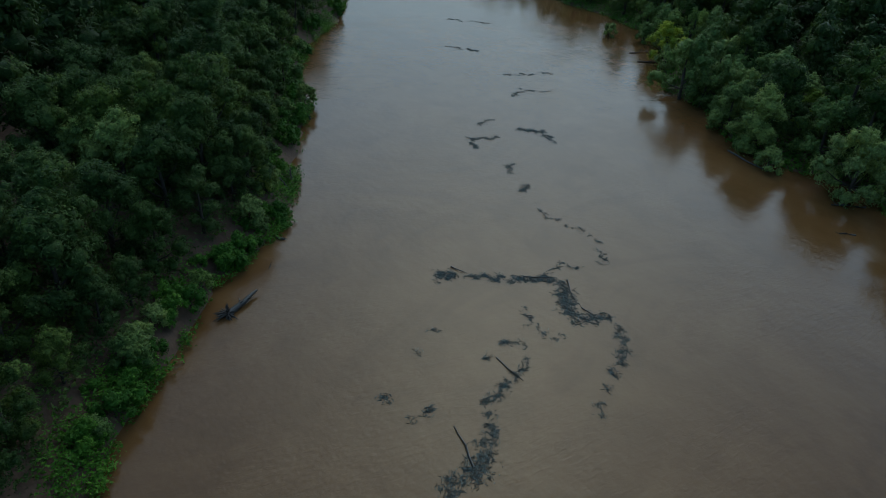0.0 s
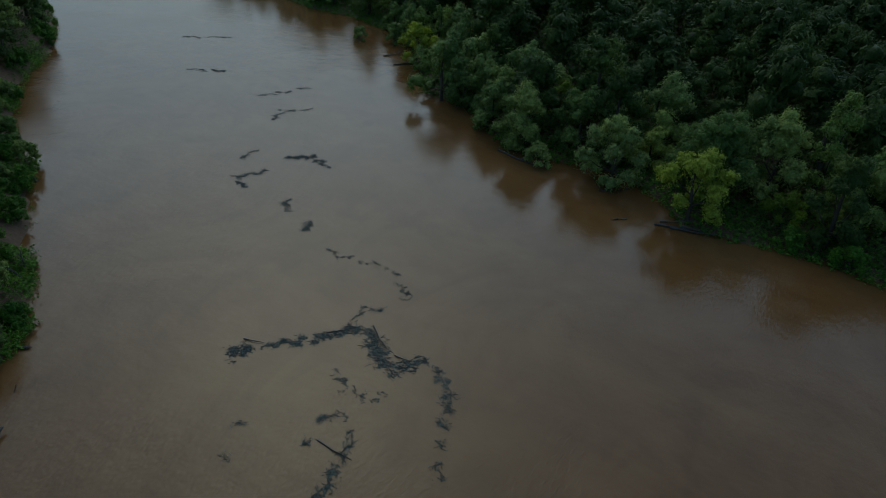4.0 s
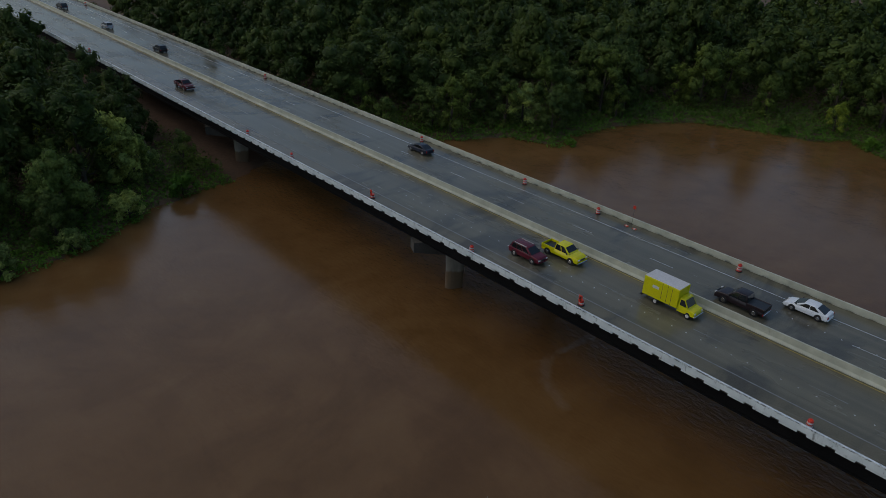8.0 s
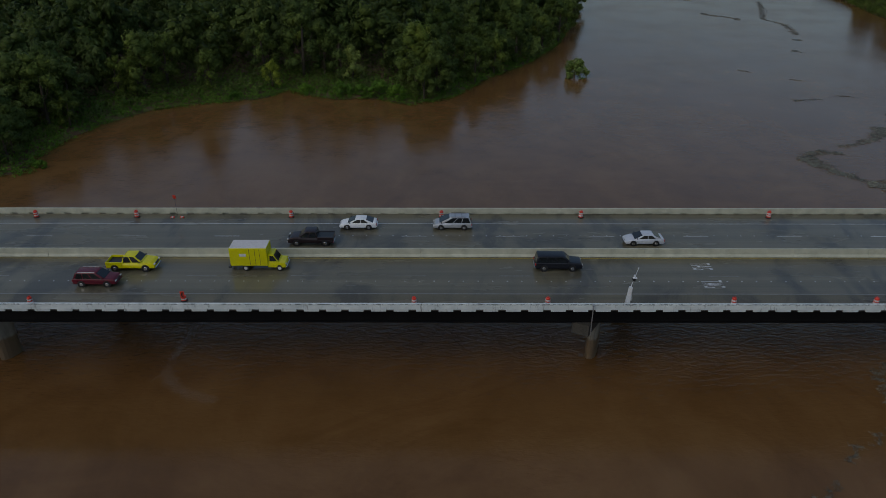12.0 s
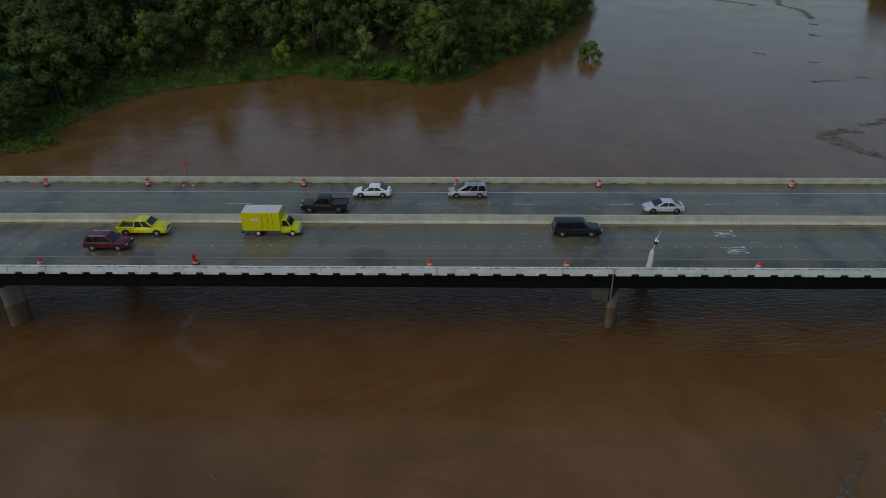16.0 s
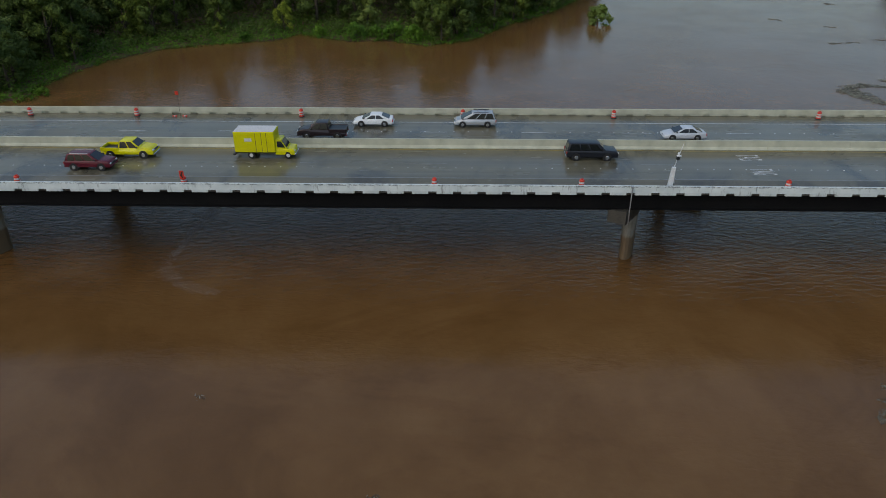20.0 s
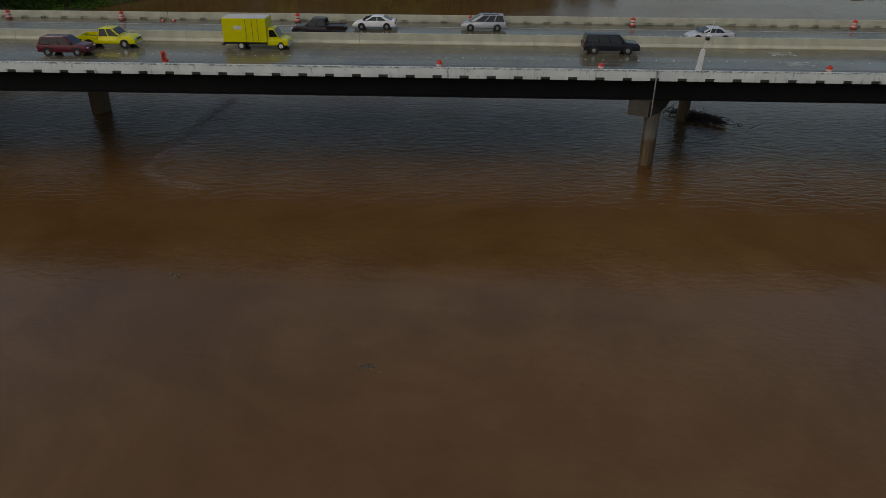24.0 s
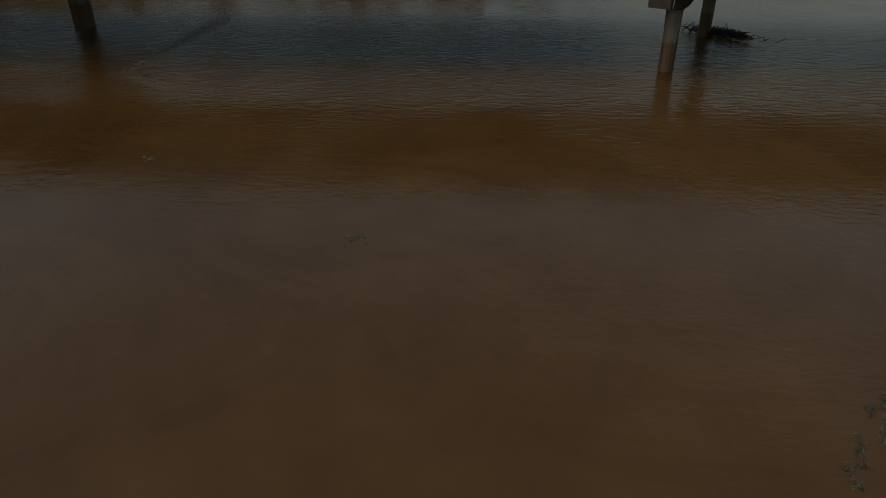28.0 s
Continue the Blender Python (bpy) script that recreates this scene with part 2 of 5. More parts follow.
# ---- mesh helpers ----
def mesh_of(name, verts, faces, mat, smooth=False):
    """A mesh from an array of corners and an array of faces of one size."""
    v, f = np.asarray(verts, dtype=np.float32), np.asarray(faces, dtype=np.int32)
    me = bpy.data.meshes.new(name)
    me.vertices.add(len(v))
    me.vertices.foreach_set("co", v.ravel())
    n, k = f.shape
    me.loops.add(n * k)
    me.loops.foreach_set("vertex_index", f.ravel())
    me.polygons.add(n)
    me.polygons.foreach_set("loop_start", np.arange(0, n * k, k, dtype=np.int32))
    me.polygons.foreach_set("use_smooth", np.full(n, smooth))
    me.update(calc_edges=True)
    me.materials.append(mat)
    return me


def bm_mesh(name, bm, mat):
    me = bpy.data.meshes.new(name)
    bmesh.ops.recalc_face_normals(bm, faces=bm.faces)
    bm.to_mesh(me)
    bm.free()
    me.materials.append(mat)
    return me


def child(name, me, parent, label="", m=None):
    ob = new(name, me)
    ob.parent = parent
    if m is not None:
        ob.matrix_basis = m
    return tagged(ob, label=label)


def part(name, bm, mat, parent, label="", m=None):
    return child(name, bm_mesh(name, bm, mat), parent, label, m)


def thing(name, label, category, m=None, group="", kind=""):
    ob = new(name)
    ob.matrix_basis = m or Matrix()
    return tagged(ob, label, category, group, kind)


def box(bm, lo, hi, bevel=0.0):
    """An upright box between two corners, its edges rounded."""
    r = bmesh.ops.create_cube(bm, size=1.0)
    size = [b - a for a, b in zip(lo, hi)]
    mid = [(a + b) / 2 for a, b in zip(lo, hi)]
    for v in r["verts"]:
        v.co = Vector([v.co[i] * size[i] + mid[i] for i in range(3)])
    if bevel:
        edges = list({e for v in r["verts"] for e in v.link_edges})
        bmesh.ops.bevel(bm, geom=edges, offset=bevel, segments=1, affect="EDGES", profile=0.5)
    return r["verts"]


def prism(bm, profile, x0, x1):
    """A profile of (y, z) pulled from x0 to x1."""
    a = [bm.verts.new((x0, y, z)) for y, z in profile]
    b = [bm.verts.new((x1, y, z)) for y, z in profile]
    n = len(profile)
    bm.faces.new(a)
    bm.faces.new(b[::-1])
    for i in range(n):
        bm.faces.new((a[i], b[i], b[(i + 1) % n], a[(i + 1) % n]))


def tube(points, radii, sides=6):
    """Corners and four-sided faces of a tapered tube through points."""
    pts, vs, fs = [Vector(p) for p in points], [], []
    for i, (p, r) in enumerate(zip(pts, radii)):
        d = (pts[min(i + 1, len(pts) - 1)] - pts[max(i - 1, 0)]).normalized()
        u = d.orthogonal().normalized()
        w = d.cross(u)
        for k in range(sides):
            a = 2 * math.pi * k / sides
            vs.append(p + r * (math.cos(a) * u + math.sin(a) * w))
    for i in range(len(pts) - 1):
        for k in range(sides):
            a, b = i * sides + k, i * sides + (k + 1) % sides
            fs.append((a, b, b + sides, a + sides))
    return np.array(vs), np.array(fs, dtype=np.int32)


def joined(pieces):
    vs, fs, n = [], [], 0
    for v, f in pieces:
        vs.append(v)
        fs.append(np.asarray(f) + n)
        n += len(v)
    return np.concatenate(vs), np.concatenate(fs)


# ---- the river's banks, the ground and the water ----
WEST = np.array([(-1500, -3200), (-420, -900), (-190, -330), (-163, -240), (-157, -213), (-158, -199), (-153, -178), (-146, -168), (-132, -158), (-121, -148),
                 (-119, -137), (-107, -121), (-107, -112), (-110, -105), (-109, -97), (-103, -90), (-98.5, -85), (-99.5, -78), (-101, -67), (-100, -58), (-101, -48),
                 (-103.5, -40), (-111.5, -27), (-114, -11), (-118, -2), (-119, 14), (-112, 30), (-105, 41), (-101, 50), (-89, 54),
                 (-92, 62), (-91, 74), (-88, 86), (-80, 98), (-67, 104), (-55, 108), (-50, 117), (-45, 112), (-36, 108), (-25, 108),
                 (-15, 102), (-5, 109), (6, 130), (20, 150), (33, 178), (45, 222), (57, 300), (150, 480), (1800, 3400)], dtype=float)
EAST = np.array([(-1350, -3200), (-330, -900), (-125, -300), (-97, -243), (-84, -224), (-71, -212), (-56, -192), (-50, -175), (-43.5, -166),
                 (-33, -148), (-27, -138), (-23, -135), (-14.5, -130), (-10, -125.5), (-5, -119), (1.5, -113.5), (5.5, -107), (14, -97),
                 (36, -70), (75, -20), (115, 45), (150, 125), (178, 228), (191, 325), (290, 500), (2000, 3400)], dtype=float)
RIVER = np.concatenate([WEST, EAST[::-1]])


def from_line(p, line):
    """The distance of points from a bank line."""
    best = np.full(len(p), 1e9)
    for a, b in zip(line[:-1], line[1:]):
        d = b - a
        s = np.clip(((p - a) @ d) / (d @ d), 0, 1)
        best = np.minimum(best, np.hypot(*(p - a - s[:, None] * d).T))
    return best


def in_river(p):
    inside = np.zeros(len(p), dtype=bool)
    a = RIVER[-1]
    for b in RIVER:
        if a[1] != b[1]:
            cross = ((a[1] > p[:, 1]) != (b[1] > p[:, 1])) & (p[:, 0] < (b[0] - a[0]) * (p[:, 1] - a[1]) / (b[1] - a[1]) + a[0])
            inside ^= cross
        a = b
    return inside


def wobble(p, scale):
    return np.sin(p[:, 0] * scale + 1.3 * np.sin(p[:, 1] * scale * 0.7)) * np.cos(p[:, 1] * scale * 0.9 + np.sin(p[:, 0] * scale * 0.6))


def land_height(p):
    """The ground's height: under water in the river, a steep mud bank in the east, a low shelf in the west."""
    p = np.asarray(p, dtype=float).reshape(-1, 2)
    dw, de = from_line(p, WEST), from_line(p, EAST)
    wet = in_river(p)
    east = de < dw
    d = np.minimum(dw, de) + 0.7 * wobble(p, 0.55) + 0.4 * wobble(p, 1.4)
    low = 0.12 + 1.6 * (1 - np.exp(-np.maximum(d, 0) / 14)) + 0.25 * wobble(p, 0.21)
    high = 0.15 + 5.0 * (1 - np.exp(-np.maximum(d, 0) / 7.5)) + 0.25 * wobble(p, 0.3)
    z = np.where(east, high, low)
    return np.where(wet | (d <= 0), -0.25 - 2.2 * np.clip(np.minimum(dw, de) / 8, 0, 1), z)


def spread(lo, hi, step, far):
    core = np.arange(lo, hi + step, step)
    out = np.array([20, 60, 150, 350, 800, 1700, far])
    return np.concatenate([lo - out[::-1], core, core[-1] + out])


gx, gy = spread(-300, 240, 2.0, 3000), spread(-300, 380, 2.0, 3000)
GX, GY = np.meshgrid(gx, gy, indexing="ij")
flat = np.stack([GX.ravel(), GY.ravel()], axis=1)
gz = land_height(flat)
nx, ny = len(gx), len(gy)
gi = np.arange(nx * ny).reshape(nx, ny)
gfaces = np.stack([gi[:-1, :-1], gi[1:, :-1], gi[1:, 1:], gi[:-1, 1:]], axis=-1).reshape(-1, 4)
ground = tagged(new("ground", mesh_of("ground", np.column_stack([flat, gz]), gfaces, GROUND, True)),
                "dark muddy wooded ground along the flooded river", "ground", kind="structure")
river = new("water", mesh_of("water", [(-3300, -3300, 0), (3300, -3300, 0), (3300, 3700, 0), (-3300, 3700, 0)], [(0, 1, 2, 3)], WATER))
tagged(river, "brown silty flood water with slow swirls and ripples", "river", kind="structure")


# ---- the bridge ----
DECK, X0, X1 = 10.55, -420.0, 300.0


def deck_at(y):
    """The road's height: level, but for the southern shoulder, which falls to its drains."""
    return DECK - 0.1 * max(0.0, -9.4 - y)


DASH = 12.192
bridge = thing("bridge", "long straight highway bridge on dark steel girders over brown water", "bridge")
bm = bmesh.new()
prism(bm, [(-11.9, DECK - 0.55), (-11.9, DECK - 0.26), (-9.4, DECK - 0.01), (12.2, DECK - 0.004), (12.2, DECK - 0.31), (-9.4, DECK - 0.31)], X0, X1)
# dark colour stands for the shade behind the drain slots
part("deck_slab", bm, UNDER_SHADE, bridge, "concrete slab coloured dark for its shade")
bm = bmesh.new()
prism(bm, [(-11.8, DECK - 0.36), (-11.8, DECK - 0.24), (-9.4, DECK), (12.1, DECK), (12.1, DECK - 0.15), (-9.4, DECK - 0.15)], X0, X1)
part("road_surface", bm, ROAD, bridge, "dark rain-wet asphalt with lighter wheel tracks")
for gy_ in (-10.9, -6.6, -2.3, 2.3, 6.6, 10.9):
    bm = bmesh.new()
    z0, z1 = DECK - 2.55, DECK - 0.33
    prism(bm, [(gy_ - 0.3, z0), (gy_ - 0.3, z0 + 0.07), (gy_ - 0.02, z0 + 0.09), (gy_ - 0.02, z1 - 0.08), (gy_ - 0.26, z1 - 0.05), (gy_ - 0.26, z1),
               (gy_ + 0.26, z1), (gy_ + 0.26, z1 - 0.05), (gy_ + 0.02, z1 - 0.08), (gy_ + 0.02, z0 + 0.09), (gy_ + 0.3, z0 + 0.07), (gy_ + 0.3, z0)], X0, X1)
    part("girder", bm, STEEL_SHADE, bridge, "steel plate girder coloured near-black for the deck's shade")

# side rails: a beam on blocks with drain slots between
MODULE = 2.44
for side, mat, label in ((-1, RAIL_WHITE, "white weathered concrete side rail with dark drain slots"), (1, CONCRETE, "pale concrete side rail with drain slots at its foot")):
    rail = thing("side_rail", label, "bridge rail", group="side rails of the bridge")
    bm = bmesh.new()
    y0, y1, z, top = (11.8, 12.12, DECK - 0.24, 0.68) if side < 0 else (12.1, 12.42, DECK, 0.82)
    ym = y0 + 0.16
    prism(bm, [(side * y0, z + 0.20), (side * (y0 + 0.05), z + top - 0.02), (side * ym, z + top), (side * ym, z + 0.20)], 0.006, MODULE - 0.006)
    prism(bm, [(side * ym, z - 0.03), (side * ym, z + top), (side * (y1 - 0.03), z + top - 0.02), (side * y1, z - 0.03)], 0.006, MODULE - 0.006)
    prism(bm, [(side * (y0 + 0.005), z), (side * (y0 + 0.005), z + 0.20), (side * ym, z + 0.20), (side * ym, z)], 0.45, MODULE - 0.45)
    prism(bm, [(side * (y0 + 0.11), z - 0.30), (side * (y0 + 0.11), z - 0.03), (side * (y1 - 0.004), z - 0.03), (side * (y1 - 0.02), z - 0.30)], 0.42, MODULE - 0.42)
    me = bm_mesh("rail_segment", bm, mat)
    for i in range(int((X1 - X0) / MODULE)):
        child("rail_segment", me, rail, m=pose(X0 + i * MODULE, 0, 0))

median = thing("median_barrier", "pale concrete median barrier with joints and greenish stains", "barrier")
bm = bmesh.new()
prism(bm, [(-0.34, DECK), (-0.34, DECK + 0.08), (-0.16, DECK + 0.35), (-0.10, DECK + 1.05), (0.10, DECK + 1.05), (0.16, DECK + 0.35), (0.34, DECK + 0.08), (0.34, DECK)], 0.012, 9.132)
me = bm_mesh("barrier_segment", bm, CONCRETE)
MED_Y = -0.25
for i in range(int((X1 - X0) / 9.144)):
    child("barrier_segment", me, median, m=pose(-421.0 + i * 9.144, MED_Y, 0))

# painted lines and raised markers
markings = thing("road_markings", "white and yellow painted lane lines on wet asphalt", "road markings", kind="structure")


def stripe(x0, x1, y, w, mat, name, h=0.004):
    bm = bmesh.new()
    box(bm, (x0, y - w / 2, DECK), (x1, y + w / 2, DECK + h))
    return part(name, bm, mat, markings)


stripe(X0, X1, -9.25, 0.15, PAINT_FAINT, "edge_line")
stripe(X0, X1, 8.95, 0.11, PAINT_WHITE, "edge_line")
stripe(X0, X1, -0.90, 0.14, PAINT_YELLOW, "yellow_line")
stripe(X0, X1, 0.45, 0.14, PAINT_YELLOW, "yellow_line")
for y, off, mat, length in ((5.2, 0.0, PAINT_WHITE, 3.3), (-5.2, -0.2, PAINT_FAINT, 3.6)):
    bm = bmesh.new()
    box(bm, (0, -0.045, DECK), (length, 0.045, DECK + 0.004))
    me = bm_mesh("lane_dash", bm, mat)
    for i in range(-34, 24):
        child("lane_dash", me, markings, m=pose(i * DASH + off, y, 0))
bm = bmesh.new()
bmesh.ops.create_cone(bm, cap_ends=True, segments=8, radius1=0.085, radius2=0.05, depth=0.03, matrix=Matrix.Translation((0, 0, DECK + 0.015)))
me = bm_mesh("raised_marker", bm, PAINT_WHITE)
for i in range(86):
    child("raised_marker", me, markings, m=pose(-72 + i * 1.69, -6.45, 0))
for i in range(56):
    child("raised_marker", me, markings, m=pose(-22 + i * 1.74, 5.36, 0))

# piers: skewed hammerheads
SKEW = math.degrees(math.atan2(15, 7.8))


def pier_material():
    m, nt, b = material("stained_pier_concrete", 0.75)
    geo, sep = nt.nodes.new("ShaderNodeNewGeometry"), nt.nodes.new("ShaderNodeSeparateXYZ")
    nt.links.new(geo.outputs["Position"], sep.inputs[0])
    n = noise_of(nt, 0.9, 5, (1, 1, 0.35))
    c = ramp(nt, n, (0.3, (0.17, 0.155, 0.125)), (0.7, (0.33, 0.31, 0.26)))
    ad = nt.nodes.new("ShaderNodeMath")
    ad.operation = "MULTIPLY_ADD"
    nt.links.new(n, ad.inputs[0])
    ad.inputs[1].default_value = 0.8
    nt.links.new(sep.outputs["Z"], ad.inputs[2])
    mp = nt.nodes.new("ShaderNodeMapRange")
    mp.inputs["From Min"].default_value, mp.inputs["From Max"].default_value = 3.0, 3.35
    nt.links.new(ad.outputs[0], mp.inputs["Value"])
    c = mix(nt, mp.outputs[0], (0.15, 0.10, 0.055), c)
    nt.links.new(c, b.inputs["Base Color"])
    bump(nt, b, noise_of(nt, 6, 4), 0.3, 0.03)
    return m


PIER = pier_material()


def hammerhead(x, y, label="weathered concrete hammerhead bridge pier with a brown flood line"):
    """One column with a cap that tapers to both ends, turned along the river."""
    p = thing("bridge_pier", label, "bridge pier", pose(x, y, 0, 0, 0, SKEW), "piers in the river")
    bm = bmesh.new()
    top = [(1.15 * math.cos(a) + (0.25 if math.cos(a) > 0 else -0.25), 0.68 * math.sin(a)) for a in (math.pi * (k + 0.5) / 7 for k in range(14))]
    rings = []
    for z, s in ((-3.0, 0.94), (3.5, 0.95), (5.4, 1.03), (6.6, 1.25)):
        rings.append([bm.verts.new((a * s, b * s, z)) for a, b in top])
    for r, q in zip(rings, rings[1:]):
        for k in range(14):
            bm.faces.new((r[k], r[(k + 1) % 14], q[(k + 1) % 14], q[k]))
    bm.faces.new(rings[0][::-1])
    bm.faces.new(rings[-1])
    part("column", bm, PIER, p)
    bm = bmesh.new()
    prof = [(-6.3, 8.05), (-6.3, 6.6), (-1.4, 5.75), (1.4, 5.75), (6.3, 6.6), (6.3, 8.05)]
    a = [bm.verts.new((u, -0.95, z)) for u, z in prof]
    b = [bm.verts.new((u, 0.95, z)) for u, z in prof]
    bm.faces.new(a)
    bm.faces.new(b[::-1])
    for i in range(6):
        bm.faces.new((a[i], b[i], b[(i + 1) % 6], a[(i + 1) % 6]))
    # same concrete as the column, with its shade put into the colour
    part("pier_cap", bm, UNDER_SHADE, p, "concrete cap coloured dark for its shade")
    return p


first = hammerhead(11.4, -5.9)
for x, y in ((19.2, 9.3), (-59.6, -6.3), (-52.4, 8.4), (82.0, -5.9), (89.8, 9.2), (-121.0, -6.0), (-113.2, 9.0), (-191, -6), (-183, 9), (152, -6), (160, 9)):
    copy_thing(first, pose(x, y, 0, 0, 0, SKEW))


# ---- trees ----
rng = np.random.default_rng(7)


def lobe_cloud(lobes, subs, r):
    """The lobes (x, y, z, radius), each with smaller ones budding from its upper side."""
    out = []
    for x, y, z, rad in lobes:
        out.append((x, y, z, rad * 0.9))
        for _ in range(subs):
            u = r.normal(size=3) + np.array([0, 0, 0.6])
            u /= np.linalg.norm(u)
            out.append((x + u[0] * rad * 0.76, y + u[1] * rad * 0.76, z + u[2] * rad * 0.72, rad * r.uniform(0.28, 0.5)))
    return np.array(out)


def small_ball():
    """A ball of 18 corners and 32 faces."""
    v = [Vector(c) for c in ((1, 0, 0), (-1, 0, 0), (0, 1, 0), (0, -1, 0), (0, 0, 1), (0, 0, -1))]
    f, mids = [], {}

    def mid(i, j):
        k = (min(i, j), max(i, j))
        if k not in mids:
            mids[k] = len(v)
            v.append((v[i] + v[j]).normalized())
        return mids[k]

    for a, b, c in ((0, 2, 4), (2, 1, 4), (1, 3, 4), (3, 0, 4), (2, 0, 5), (1, 2, 5), (3, 1, 5), (0, 3, 5)):
        ab, bc, ca = mid(a, b), mid(b, c), mid(c, a)
        f += [(a, ab, ca), (ab, b, bc), (ca, bc, c), (ab, bc, ca)]
    return np.array([tuple(p) for p in v]), np.array(f)


BALL_V, BALL_F = small_ball()


def leaves(lobes, count, size, droop=0.0, seed=0, subs=6, body=0.52):
    """Corners and faces of a crown: uneven leafy lumps, closed within, under small three-cornered leaf sprays."""
    r = np.random.default_rng(seed)
    L = lobe_cloud(lobes, subs, r)
    k = len(L)
    lump = L[:, None, :3] + BALL_V[None] * (L[:, 3, None] * (body + 0.34 * r.random((k, 18))))[:, :, None] * np.array([1, 1, 0.92])
    lump_f = (np.arange(k)[:, None, None] * 18 + BALL_F[None]).reshape(-1, 3)
    w = L[:, 3] ** 2
    idx = r.choice(k, count, p=w / w.sum())
    d = r.normal(size=(count, 3))
    d[:, 2] = d[:, 2] + 0.45
    d /= np.linalg.norm(d, axis=1)[:, None]
    rad = L[idx, 3] * (0.72 + 0.50 * r.random(count) ** 1.4)
    pos = L[idx, :3] + d * rad[:, None] * np.array([1, 1, 0.95])
    pos[:, 2] -= droop * rad * 0.35 * r.random(count)
    n = d * 0.8 + 0.35 * r.normal(size=(count, 3)) + np.array([0, 0, 0.3])
    n /= np.linalg.norm(n, axis=1)[:, None]
    a = r.normal(size=(count, 3))
    a[:, 2] -= droop
    a -= (a * n).sum(1)[:, None] * n
    a /= np.linalg.norm(a, axis=1)[:, None]
    b = np.cross(n, a)
    s = size * (0.6 + 0.9 * r.random(count))[:, None]
    v = np.stack([pos + a * s, pos - a * s * 0.7 + b * s * 0.48, pos - a * s * 0.7 - b * s * 0.48], axis=1).reshape(-1, 3)
    return joined([(lump.reshape(-1, 3), lump_f), (v, np.arange(count * 3).reshape(-1, 3))])


def lobes_of(h, r, n, seed, low=0.3, narrow=1.0, fat=1.0):
    q = np.random.default_rng(seed)
    out = [(0, 0, h * 0.72, r * 0.5)]
    for i in range(n):
        a, t = 2.399 * i + q.random(), (i + 0.5) / n
        z = h * (low + (0.9 - low) * t)
        reach = r * narrow * math.sin(math.pi * (0.22 + 0.72 * t)) * (0.55 + 0.3 * q.random())
        out.append((reach * math.cos(a), reach * math.sin(a), z, r * fat * (0.30 + 0.20 * q.random())))
    return out


def trunk_of(h, r, lobes, seed):
    q = np.random.default_rng(seed)
    lean = q.normal(size=2) * 0.04 * h
    t = [(0, 0, -0.5), (lean[0] * 0.3, lean[1] * 0.3, h * 0.25), (lean[0], lean[1], h * 0.55), (lean[0] * 0.8, lean[1] * 0.8, h * 0.85)]
    base = 0.018 * h + 0.05
    pieces = [tube(t, [base * 1.25, base, base * 0.6, base * 0.15], 7)]
    for lx, ly, lz, lr in lobes[1:9]:
        z0 = max(h * 0.18, lz - 0.28 * h)
        pieces.append(tube([(lean[0] * 0.5, lean[1] * 0.5, z0), (lx * 0.5, ly * 0.5, (z0 + lz) / 2 - 0.03 * h), (lx * 0.95, ly * 0.95, lz)], [base * 0.45, base * 0.3, base * 0.08], 5))
    return joined(pieces)


def tree_kind(name, h, r, n, count, size, leaf, seed, low=0.3, droop=0.0, narrow=1.0, fat=1.0):
    """Trunk and two crowns: fine sprays for trees near the river bend, coarser ones for those far off."""
    lb = lobes_of(h, r, n, seed, low, narrow, fat)
    trunk = mesh_of("trunk", *trunk_of(h, r, lb, seed), BARK, True)
    fine = mesh_of("crown", *leaves(lb, int(count * 0.64), size * 1.04, droop, seed, 6, 0.46), leaf, True)
    coarse = mesh_of("crown", *leaves(lb, int(count * 0.27), size * 1.5, droop, seed, 4, 0.48), leaf, True)
    return trunk, fine, coarse, name


KINDS = {
    "wood_a": tree_kind("tree", 14, 5.2, 11, 10500, 0.180, LEAF_WOOD, 1, 0.12, fat=0.92),
    "wood_b": tree_kind("tree", 17, 4.8, 12, 10500, 0.180, LEAF_WOOD, 2, 0.1, 0.3, fat=0.95),
    "wood_c": tree_kind("tree", 12, 5.4, 10, 10500, 0.175, LEAF_WILLOW, 3, 0.1, 0.4, fat=0.9),
    "willow": tree_kind("tree", 11, 5.0, 14, 10000, 0.170, LEAF_WILLOW, 4, 0.08, 1.3, 1.15, 0.74),
    "bright": tree_kind("tree", 10.5, 4.6, 12, 9500, 0.165, LEAF_BRIGHT, 5, 0.2, 0.9, 1.1, 0.8),
    "slim": tree_kind("tree", 17, 2.8, 10, 5600, 0.180, LEAF_WILLOW, 6, 0.2, 0.2, 0.8),
    "shrub": tree_kind("shrub", 3.4, 2.2, 9, 2800, 0.135, LEAF_WILLOW, 8, 0.1, 0.4, fat=0.85),
    "shrub_b": tree_kind("shrub", 2.4, 1.9, 8, 2400, 0.125, LEAF_HERB, 9, 0.1, 0.2, fat=0.85),
}
LABELS = {
    "wood_a": "broad dark green river woodland tree", "wood_b": "tall dark green woodland tree with a full crown",
    "wood_c": "rounded grey-green tree of the flooded woods", "willow": "drooping grey-green willow on the river bank",
    "bright": "light yellow-green willow standing at the water", "slim": "tall slim green tree above the woods",
    "shrub": "grey-green willow shrub at the water's edge", "shrub_b": "fresh green shrub on the muddy bank",
}
protos = {}


